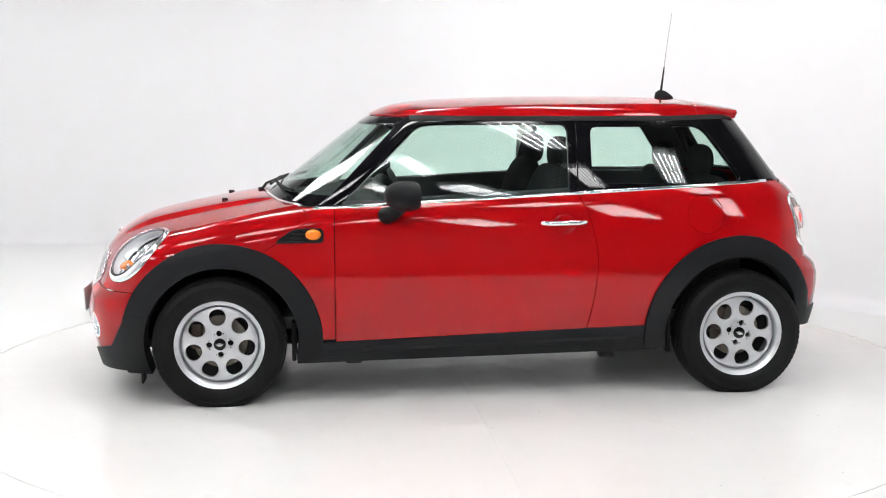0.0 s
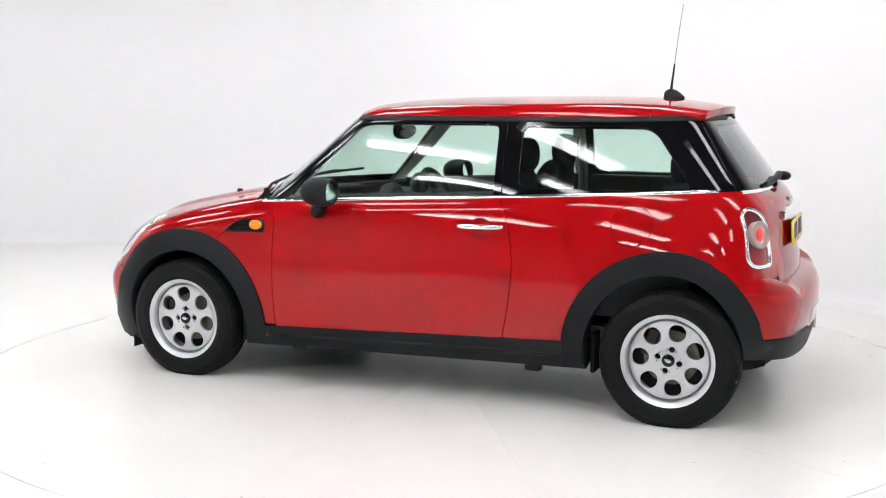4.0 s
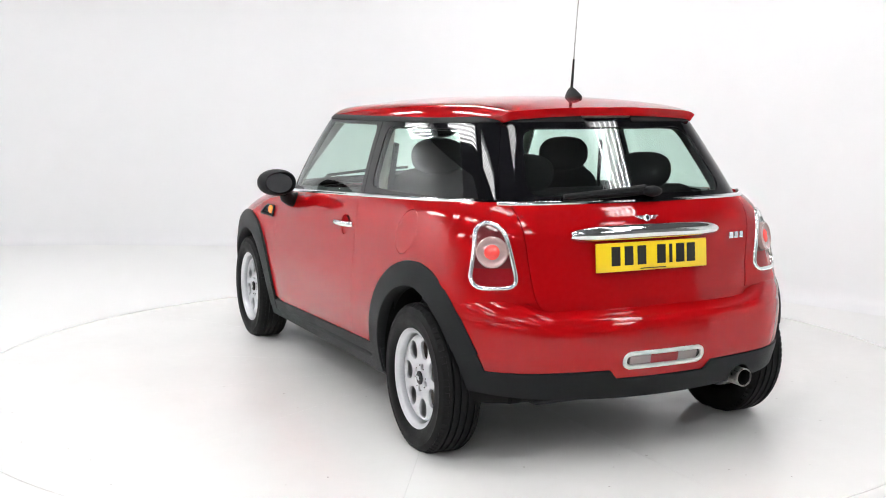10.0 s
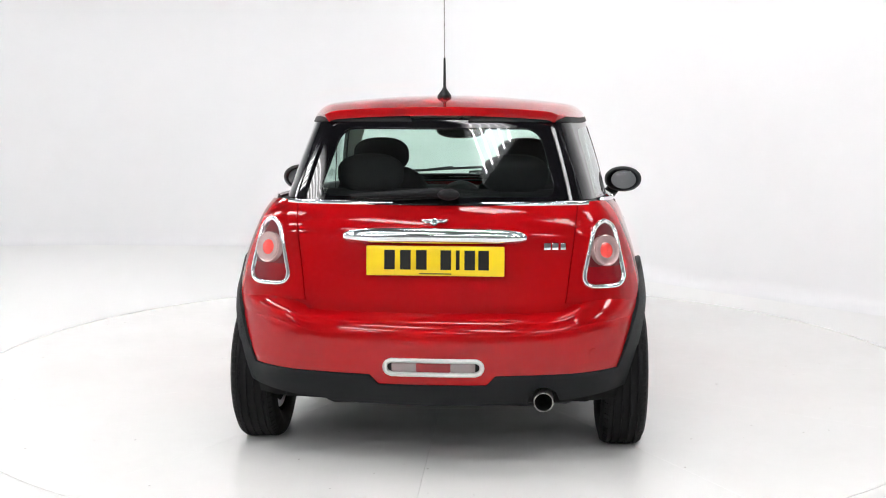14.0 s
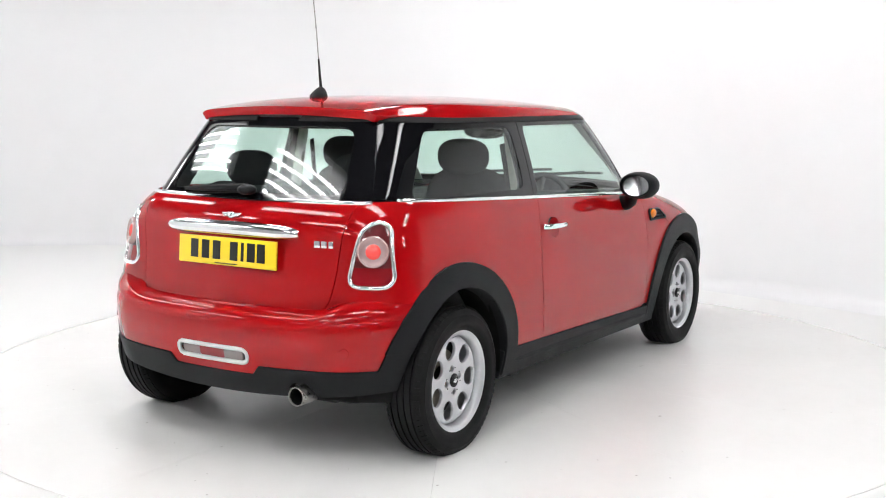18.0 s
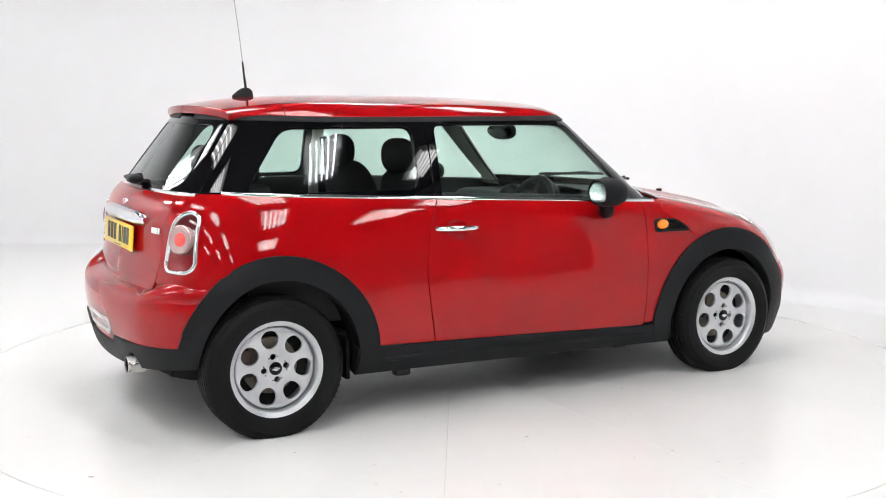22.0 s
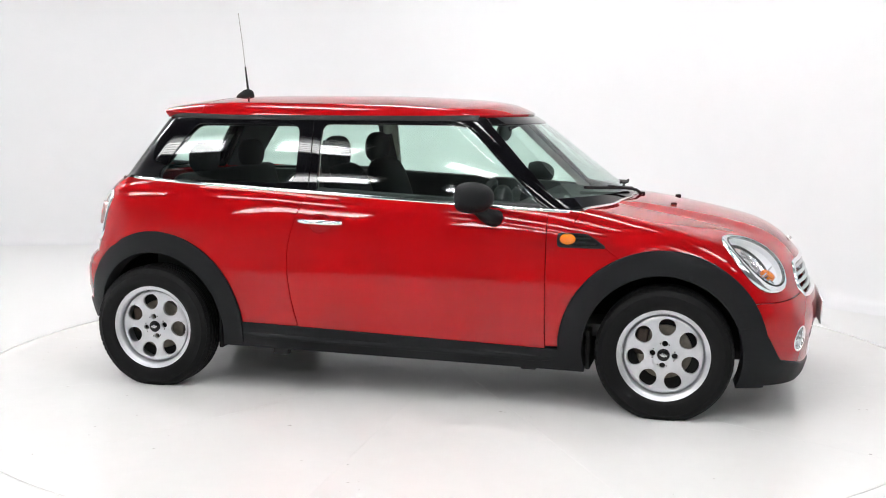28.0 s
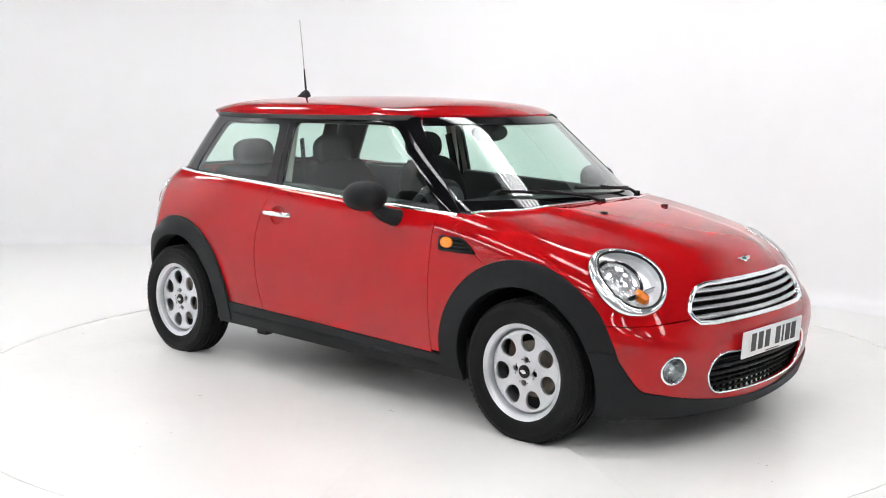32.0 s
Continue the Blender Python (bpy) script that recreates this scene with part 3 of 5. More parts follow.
    # tailgate
    m = chart(body_f, "rear", lin(-60, 60, 110), lin(0.50, 1.06, 60))
    m = clip(m, lambda V: tail_seam(V) + GAP)
    m = clip(m, lambda V: V[:, 2] - quarter_top(V))
    gate = skin("tailgate", m, body_f, RED, car, label="red rear hatch panel")
    m = clip(chart(body_f, "rear", lin(-50, 50, 90), lin(0.50, 0.72, 20)), lambda V: V[:, 0] + 1.48)
    skin("gate_sill", m, body_f, RED, car, offset=-0.010, depth=0)
    # rear bumper and its black lower part
    m = chart(bumper_f, "bumper", lin(-100, 100, 280), np.concatenate([lin(-14, 8, 40), lin(8.4, 32, 120)]))
    m = clip(m, lambda V: V[:, 2] - bumper_seam(V[:, 1]) - 0.002)
    m = clip(m, lambda V: -arch(V, REAR_ARCH[0], REAR_ARCH[1], REAR_ARCH[2] - 0.03))
    m = clip(m, lambda V: V[:, 0] + 1.2)
    up = clip(m, lambda V: rear_low(V) + GAP - V[:, 2])
    up = clip(up, lambda V: -strip_shape(V))
    rb = skin("rear_bumper", up, bumper_f, RED, car, depth=0.03, label="red rear bumper skin")
    lo = clip(chart(bumper_f, "rear", lin(-88, 88, 220), lin(0.13, 0.50, 60)), lambda V: V[:, 0] + 1.2)
    lo = clip(lo, lambda V: np.minimum(V[:, 2] - rear_low(V), np.maximum(arch(V, *REAR_ARCH) + 0.002, V[:, 2] - 0.452)))
    lo = clip(lo, lambda V: 0.262 + 0.085 * V[:, 1] ** 2 - V[:, 2])
    lo = clip(lo, lambda V: 0.366 - arch(V, REAR_ARCH[0], REAR_ARCH[1], 0))
    lo = clip(lo, lambda V: 0.062 - np.hypot(V[:, 1] + 0.416, V[:, 2] - 0.275))
    skin("valance", lo, bumper_f, BLACK_PLASTIC, rb, offset=0.008, depth=0.05, roll=0.005, label="black plastic lower bumper")
    # cladding
    for (cx, cz, r), rin, front in ((FRONT_ARCH, 0.352, True), (REAR_ARCH, 0.366, False)):
        rad = np.linspace(rin, r, 16)
        ang = np.radians(np.linspace(-24, 204, 120))
        A, Rr = (q.ravel() for q in np.meshgrid(ang, rad, indexing="ij"))
        ca = np.cos(A)
        o = np.stack([cx + Rr * np.where((ca < 0) & (cx < 0), ca / 1.15, ca), np.zeros_like(A), cz + Rr * np.sin(A)], 1)
        d = np.tile([0.0, 1.0, 0.0], (len(A), 1))
        f = body_f if front else clad_f
        ring = (cast(f, o, d), quads(120, 16))
        ring = clip(ring, lambda V: np.where(V[:, 0] > 1.3, 0.150, 0.235) - V[:, 2])
        if front:
            ring = clip(ring, lambda V: np.where(V[:, 0] > 1.3, 0.150 - V[:, 2], 0.20 - V[:, 2]))
        else:
            ring = clip(ring, lambda V: np.where(V[:, 0] < -1.3, 0.335 - V[:, 2], 0.20 - V[:, 2]))
        end = (lambda V: np.where(V[:, 0] > 1.3, 0.425 - V[:, 2], -1.0)) if front else (lambda V: np.where(V[:, 0] < -1.3, 0.455 - V[:, 2], -1.0))
        tip = clip(ring, lambda V: GAP - end(V))
        if front:
            both("cladding_end", tip, f, BLACK_PLASTIC, car, offset=0.013, depth=0.07, roll=0.004, label="black plastic lower cladding end")
        ring = clip(ring, end)
        both("arch_cladding", ring, f, BLACK_PLASTIC, car, offset=0.013, depth=0.07, roll=0.006, label="black plastic wheel-arch cladding")
    s = chart(body_f, "side", lin(-0.88, 0.88, 70), lin(0.17, 0.345, 16))
    s = clip(s, lambda V: V[:, 2] - 0.309 + 0.034 * V[:, 0])
    s = clip(s, lambda V: 0.204 - 0.018 * V[:, 0] - V[:, 2])
    s = clip(s, lambda V: 0.352 - arch(V, FRONT_ARCH[0], FRONT_ARCH[1], 0))
    s = clip(s, lambda V: 0.362 - arch(V, REAR_ARCH[0], REAR_ARCH[1], 0))
    both("sill", s, body_f, BLACK_PLASTIC, car, offset=0.010, depth=0.10, roll=0.006, label="black plastic sill cladding")
    # moulded rib along each sill
    for sgn in (1, -1):
        xs = lin(0.76, -0.78, 60)
        p = cast(body_f, np.stack([xs, xs * 0, 0.262 - 0.026 * xs], 1), np.tile([0, 1.0, 0], (60, 1)))
        n = gradient(body_f, p) + np.array([0, 0, 0.5])
        ribbon("sill_rib", (p + gradient(body_f, p) * 0.009) * np.array([1, sgn, 1]), n * np.array([1, sgn, 1]), 0.030, 0.006, BLACK_PLASTIC, car,
               taper=np.clip((0.78 - np.abs(xs)) / 0.1, 0.1, 1))
    # dark inner shell behind the shut lines
    s = chart(body_f, "wrap", lin(30, 180, 130), lin(0.25, 1.06, 40))
    s = clip(s, lambda V: V[:, 2] - quarter_top(V) + 0.004)
    s = clip(s, lambda V: V[:, 0] - 0.95)
    s = clip(s, lambda V: -arch(V, FRONT_ARCH[0], FRONT_ARCH[1], 0.36))
    s = clip(s, lambda V: -arch(V, REAR_ARCH[0], REAR_ARCH[1], 0.37))
    s = clip(s, lambda V: -lamp_shape(V))
    both("inner_shell", s, body_f, DARK, car, offset=-0.016, depth=0)
    return doors, gate, fb, rb


def clad_f(p):
    """Rear cladding: the body side above, the bumper corner below."""
    x, y, z = p[:, 0], np.abs(p[:, 1]), p[:, 2]
    lean = 0.42 + 0.30 * np.clip((-0.5 - x) / 1.1, 0, 1) ** 1.5
    side = (y - WIDE(x) - 0.006 + np.where(z > 0.55, lean, 0.42) * (z - 0.55) ** 2) * 0.98
    step = np.clip((0.74 - z) / 0.12, 0, 1)
    back = 1.69 + (BUMP(z) - 1.69) * step * step * (3 - 2 * step)
    rear = (-x - back + 0.20 * y * y) * 0.95
    return smax(side, rear, 0.30)


def rear_low(V):
    y = np.abs(V[:, 1])
    return 0.376 + 0.006 * (y / 0.5) ** 2 - 0.036 * np.clip((0.235 - y) / 0.03, 0, 1) + 0.08 * np.clip((y - 0.69) / 0.08, 0, 1) ** 2.5


def quarter_top(V):
    """Waist: rising along the sides, dipping towards the middle of the hatch."""
    return np.where(V[:, 0] < -1.35, 1.010, 0) + np.where(V[:, 0] < -1.35, 0, belt(V[:, 0]))


def strip_shape(V):
    """Lamp strip in the rear bumper: a long rounded bar."""
    return rounded_box(V[:, 1] + 0.005, V[:, 2] - 0.412, 0.190, 0.036, 0.034)


def fog_hole(V):
    a, u, n = local(V * np.stack([np.ones(len(V)), np.sign(V[:, 1] + 1e-9), np.ones(len(V))], 1), FOG)
    return np.where(np.abs(n) < 0.12, np.hypot(a, u) - 0.056, 1.0)


def lamp_shape(V, grow=0.0):
    """Tail lamp outline: a tall rounded wedge, wider at its foot."""
    y, z = np.abs(V[:, 1]), V[:, 2]
    zc = 0.820
    t = (z - zc) / 0.127
    mid = 0.643 - 0.001 * t
    half = 0.066 - 0.026 * t
    d = smax(np.abs(y - mid) - half - grow, np.abs(z - zc) - 0.127 - grow, 0.055)
    return np.where(V[:, 0] < -1.2, d, 1.0)


doors, gate, front_bumper, rear_bumper = body_panels()


# ---------------------------------------------------------------- glasshouse and roof
ROOF_EDGE = 1.318


def gutter(V):
    return ROOF_EDGE + 0.010 * np.clip((-V[:, 0] - 0.9) / 0.4, 0, 1)


def a_post(z):
    """Front edge of the side glass, leaning back."""
    return 0.64 - (z - 0.93) * 0.98


def glasshouse():
    # roof skin, with the spoiler carried past the glass
    V, F = chart(roof_f, "dome", lin(0.72, -1.52, 130), lin(-89, 89, 110))
    m = clip((V, F), lambda V: gutter(V) + 0.004 - V[:, 2])
    m = clip(m, lambda V: -1.356 + 0.22 * V[:, 1] ** 2 - V[:, 0])
    fore = clip(m, lambda V: -1.075 + GAP - V[:, 0])
    aft = clip(m, lambda V: V[:, 0] + 1.075 + GAP)
    skin("roof", fore, roof_f, RED, car, offset=0.008, depth=0.03, label="glossy red roof skin")
    skin("spoiler", aft, roof_f, RED, car, offset=0.009, depth=0.035, label="red roof spoiler over the hatch glass")
    head = clip((V, F), lambda V: 1.30 - V[:, 2])
    head = clip(head, lambda V: -1.18 - V[:, 0])
    skin("headlining", head, roof_f, CABIN_PALE, car, offset=-0.028, depth=0, label="pale grey fabric headlining")
    # black seal band all round under the roof
    s = chart(cabin_f, "dome", lin(0.75, -1.55, 120), lin(20, 89.5, 70))
    s = clip(s, lambda V: V[:, 0] - 0.34)
    both("gutter_seal", clip(clip(s, lambda V: gutter(V) - 0.016 - V[:, 2]), lambda V: V[:, 2] - gutter(V) - 0.004), cabin_f, RUBBER_SEAL, car, offset=0.006, depth=0.02)
    # lower wrap surface: fan charts for side, screen and hatch
    side = chart(cabin_f, "side", lin(-1.50, 0.80, 150), lin(0.90, 1.335, 44))
    side = clip(side, lambda V: V[:, 2] - gutter(V))
    side = clip(side, lambda V: belt(V[:, 0]) - 0.004 - V[:, 2])
    front_edge = lambda V: V[:, 0] - (a_post(V[:, 2]) + 0.105)
    body = clip(side, front_edge)
    body = clip(body, lambda V: -1.27 + (V[:, 2] - 1.33) * 0.62 - V[:, 0])
    door_hole = lambda V: smax(smax(V[:, 0] - a_post(V[:, 2]) - 0.028, -0.405 - V[:, 0], 0.03), np.abs(V[:, 2] - 1.107) - 0.182, 0.04)
    quarter_hole = lambda V: smax(smax(V[:, 0] + 0.515, -1.10 + (V[:, 2] - 1.28) * 0.72 - V[:, 0], 0.05), np.abs(V[:, 2] - 1.143) - 0.138, 0.05)
    split = lambda V: V[:, 0] + 0.445
    pillar = clip(clip(body, lambda V: -door_hole(V)), lambda V: -split(V) + GAP)
    both("door_window_frame", pillar, cabin_f, GLOSS_BLACK, car, depth=0.02, label="gloss black A-pillar and window edge")
    rearp = clip(clip(body, lambda V: -quarter_hole(V)), lambda V: split(V) + GAP)
    both("rear_pillar_trim", rearp, cabin_f, GLOSS_BLACK, car, depth=0.02, label="gloss black glass-covered rear pillar")
    a, b = both("door_window", clip(clip(body, lambda V: door_hole(V) - 0.012), lambda V: -split(V)), cabin_f, GLASS, car, offset=-0.003, depth=0, label="green tinted door window")
    both("pillar_trim", pillar, cabin_f, CABIN_PALE, car, offset=-0.03, depth=0, label="pale grey inner pillar trim")
    both("rear_pillar_lining", rearp, cabin_f, CABIN, car, offset=-0.03, depth=0)
    c, d = both("quarter_window", clip(clip(body, lambda V: quarter_hole(V) - 0.012), split), cabin_f, GLASS, car, offset=-0.003, depth=0, label="green tinted fixed quarter window")
    for o in (a, b, c, d):
        o.visible_shadow = False
    # windscreen
    u = lin(-62, 62, 110)
    U, W = (q.ravel() for q in np.meshgrid(u, lin(0.90, 1.335, 60), indexing="ij"))
    o = np.stack([U * 0 + 0.0, U * 0, W], 1)
    dd = np.stack([np.cos(np.radians(U)), np.sin(np.radians(U)), U * 0], 1)
    scr = (cast(cabin_f, o, dd), quads(110, 60))
    scr = clip(scr, lambda V: V[:, 2] - gutter(V) + 0.002)
    scr = clip(scr, lambda V: a_post(V[:, 2]) + 0.110 - V[:, 0])
    scr = clip(scr, lambda V: 0.912 - V[:, 2])
    hole = lambda V: smax(np.abs(V[:, 1]) - 0.698 + 0.36 * (V[:, 2] - 0.94), smax(0.955 - V[:, 2], V[:, 2] - 1.285, 0.03), 0.05)
    skin("windscreen_border", clip(scr, lambda V: -hole(V)), cabin_f, GLOSS_BLACK, car, depth=0.01, label="black windscreen border")
    w = skin("windscreen", clip(scr, lambda V: hole(V) - 0.012), cabin_f, GLASS, car, offset=-0.003, depth=0, label="clear green tinted windscreen")
    w.visible_shadow = False
    # hatch glass
    U, W = (q.ravel() for q in np.meshgrid(lin(-75, 75, 120), lin(0.94, 1.345, 50), indexing="ij"))
    o = np.stack([U * 0 - 0.6, U * 0, W], 1)
    dd = np.stack([-np.cos(np.radians(U)), np.sin(np.radians(U)), U * 0], 1)
    bk = (cast(cabin_f, o, dd), quads(120, 50))
    bk = clip(bk, lambda V: V[:, 2] - gutter(V) + 0.002)
    bk = clip(bk, lambda V: V[:, 0] - (-1.27 + (V[:, 2] - 1.33) * 0.62) + GAP)
    bk = clip(bk, lambda V: quarter_top(V) - 0.006 - V[:, 2])
    hole2 = lambda V: smax(np.abs(V[:, 1]) - 0.475 + 0.28 * (V[:, 2] - 1.0), np.abs(V[:, 2] - 1.160) - 0.130, 0.06)
    skin("hatch_glass_border", clip(bk, lambda V: -hole2(V)), cabin_f, GLOSS_BLACK, car, depth=0.012, label="black hatch glass border")
    g = skin("hatch_glass", clip(bk, lambda V: hole2(V) - 0.012), cabin_f, GLASS, car, offset=-0.003, depth=0, label="tinted hatch glass")
    g.visible_shadow = False
    # chrome waist strip along sides and over the hatch
    for sgn in (1, -1):
        xs = lin(0.80, -1.40, 70)
        p = cast(body_f, np.stack([xs, xs * 0, belt(xs) - 0.006], 1), np.tile([0, 1.0, 0], (70, 1)))
        n = np.tile([0.0, 0.9, 0.43], (70, 1))
        q = p * np.array([1, sgn, 1])
        ribbon("waist_strip", q, n * np.array([1, sgn, 1]), 0.017, 0.006, CHROME, car, label="thin chrome waist strip")
    ang = np.radians(lin(-50, 50, 60))
    p = cast(body_f, np.stack([ang * 0 - 1.0, ang * 0, ang * 0 + 1.0], 1), np.stack([-np.cos(ang), np.sin(ang), ang * 0], 1))
    p[:, 2] = quarter_top(p) - 0.004
    p = cast(body_f, np.stack([ang * 0 - 1.0, ang * 0, p[:, 2]], 1), np.stack([-np.cos(ang), np.sin(ang), ang * 0], 1))
    n = gradient(body_f, p) * 0.7 + np.array([0, 0, 0.7])
    ribbon("waist_strip", p, n, 0.018, 0.006, CHROME, car, label="thin chrome waist strip")
    # pale strip along the rear edge of the bonnet
    y = lin(-0.70, 0.70, 60)
    p = cast(body_f, np.stack([1.036 - 0.37 * y ** 2, y, y * 0 + 0.6], 1), np.tile([0, 0, 1.0], (60, 1)))
    ribbon("cowl_strip", p, gradient(body_f, p), 0.016, 0.005, SATIN, car, label="thin satin strip behind the bonnet")
    # cowl panel under the screen
    U, W = (q.ravel() for q in np.meshgrid(lin(0.60, 1.12, 40), lin(-0.76, 0.76, 70), indexing="ij"))
    V = cast(body_f, np.stack([U, W, U * 0 + 0.6], 1), np.tile([0, 0, 1.0], (len(U), 1)))
    m = clip((V, quads(40, 70)), lambda V: V[:, 0] - (1.045 - 0.37 * V[:, 1] ** 2) - 0.02)
    skin("cowl", m, body_f, BLACK_PLASTIC, car, offset=-0.022, depth=0, label="black plastic scuttle below the windscreen")


def roof_f(p):
    """Roof with the back glass left out so that the spoiler runs on past it."""
    x, y, z = p[:, 0], np.abs(p[:, 1]), p[:, 2]
    plan = 0.732 - 0.105 * np.maximum(-0.4 - x, 0) ** 2 - 0.16 * np.maximum(x - 0.2, 0) ** 2
    side = (y - plan + TUMBLE(x) * (z - 0.95) + 0.22 * (z - 0.95) ** 2) * 0.95
    roof = z - ROOF(x) + 0.13 * y * y
    wind = (x - 1.02 + 1.30 * (z - 0.94) + 0.10 * (z - 0.94) * (1.31 - z) + 0.60 * y * y) * 0.60
    back = (-x - 1.46 + 0.22 * y * y)
    return smax(smax(smax(side, wind, 0.05), back, 0.08), roof, 0.055)


glasshouse()


# ---------------------------------------------------------------- wheels
RIM = curve_of((0.0, 0.050), (0.035, 0.050), (0.07, 0.047), (0.10, 0.047), (0.135, 0.049), (0.163, 0.047), (0.1695, 0.042), (0.1725, 0.030), (0.182, 0.028))


LOADED = 0.288          # axle height over the flattened contact patch


def build_wheel(phase):
    w = new("wheel")
    w["label"] = "silver seven-hole alloy wheel with a black tyre"
    w.parent = car
    half = 0.0875
    prof = [(0.197, -half + 0.02), (0.21, -half + 0.008), (0.245, -half - 0.004), (0.283, -half + 0.006), (0.297, -half + 0.020)]
    for g in (-0.045, -0.015, 0.015, 0.045):
        prof += [(0.3035, g - 0.010), (0.3040, g - 0.0045), (0.2960, g - 0.004), (0.2960, g + 0.004), (0.3040, g + 0.0045), (0.3035, g + 0.010)]
    prof += [(0.297, half - 0.020), (0.290, half - 0.010), (0.283, half - 0.006), (0.270, half + 0.001), (0.268, half + 0.0025), (0.264, half + 0.0015), (0.245, half + 0.004), (0.225, half + 0.002),
             (0.213, half - 0.004), (0.205, half - 0.010), (0.199, half - 0.020)]
    tyre = bm_lathe(prof, n=72)
    # shoulder blocks
    for i in range(72):
        for s in (-1, 1):
            a = 2 * math.pi * i / 72
            b = bm_box(0, 0, 0, 0.017, 0.020, 0.004, m=Matrix.Rotation(-a, 4, "Y") @ Matrix.Translation((0, s * (half - 0.018), 0.2955)) @ Matrix.Rotation(s * radians(-32), 4, "X"))
            add_bm(tyre, b)
    for v in tyre.verts:
        if v.co.z < -LOADED:
            v.co.y += math.copysign(0.35 * (-LOADED - v.co.z), v.co.y)
            v.co.z = -LOADED
    part("tyre", tyre, RUBBER, w, "black road tyre with grooved tread")
    rim = bm_lathe([(0.150, -0.06), (0.178, -0.06), (0.176, 0.030), (0.1770, 0.045), (0.1785, 0.060), (0.1815, 0.067), (0.186, 0.070), (0.1985, half - 0.0125), (0.2015, half - 0.010), (0.2035, half - 0.011), (0.2035, half - 0.018)], n=72)
    part("rim", rim, ALLOY, w, "silver rim barrel and lip")
    # pierced face
    rr, aa = np.linspace(0.0005, 0.182, 46), np.linspace(0, 2 * math.pi, 169)
    A, Rr = (q.ravel() for q in np.meshgrid(aa, rr, indexing="ij"))
    V = np.stack([Rr * np.cos(A), RIM(Rr), Rr * np.sin(A)], 1)
    m = (V, quads(169, 46))
    for i in range(7):
        a = radians(phase) + 2 * math.pi * i / 7
        ux, uz = math.cos(a), math.sin(a)

        def hole(V, ux=ux, uz=uz):
            r, t = V[:, 0] * ux + V[:, 2] * uz - 0.1215, -V[:, 0] * uz + V[:, 2] * ux
            return 1 - np.sqrt((r / 0.0395) ** 2 + (t / (0.0380 + 0.05 * r)) ** 2)
        m = clip(m, hole)
    for i in range(4):
        a = radians(phase) + math.pi / 2 * i
        m = clip(m, lambda V, a=a: 0.0145 - np.hypot(V[:, 0] - 0.048 * math.cos(a), V[:, 2] - 0.048 * math.sin(a)))
        b = bm_lathe([(0.001, 0.030), (0.008, 0.030), (0.0085, 0.024), (0.0150, 0.018)], n=12, m=Matrix.Translation((0.048 * math.cos(a), 0, 0.048 * math.sin(a))))
        part("wheel_bolt", b, TIN, w)
    for i in range(8):
        a = radians(phase) + math.pi / 4 * (i + 0.5)
        part("face_dimple", bm_lathe([(0.001, 0.0505), (0.0028, 0.0505), (0.003, 0.046)], n=8, m=Matrix.Translation((0.050 * math.cos(a), 0, 0.050 * math.sin(a)))), TIN, w)
    f = lambda p: p[:, 1] - RIM(np.hypot(p[:, 0], p[:, 2]))
    skin("wheel_face", m, f, ALLOY, w, depth=0.014, roll=0.003)
    part("hub_cap", bm_lathe([(0.001, 0.059), (0.022, 0.058), (0.027, 0.055), (0.0275, 0.046)], n=32), GLOSS_BLACK, w, "small black centre cap")
    part("cap_badge", add_bm(bm_box(0, 0.0600, 0, 0.032, 0.0025, 0.007, 0.001), bm_box(0, 0.0595, 0, 0.016, 0.002, 0.016, 0.001)), SATIN, w)
    part("valve", bm_tube([(0.176 * math.cos(radians(phase)), 0.045, 0.176 * math.sin(radians(phase))), (0.183 * math.cos(radians(phase)), 0.066, 0.183 * math.sin(radians(phase)))], 0.004, 8), RUBBER_SEAL, w)
    part("brake_disc", bm_lathe([(0.05, -0.015), (0.118, -0.015), (0.120, -0.025), (0.118, -0.035), (0.05, -0.035)], n=48), DISC, w, "worn brake disc")
    part("brake_shield", bm_lathe([(0.001, -0.045), (0.176, -0.045), (0.176, -0.055)], n=40), TIN, w)
    part("caliper", bm_box(0.105, -0.015, 0.03, 0.05, 0.05, 0.12, 0.012), RUST, w, "iron brake caliper")
    return w


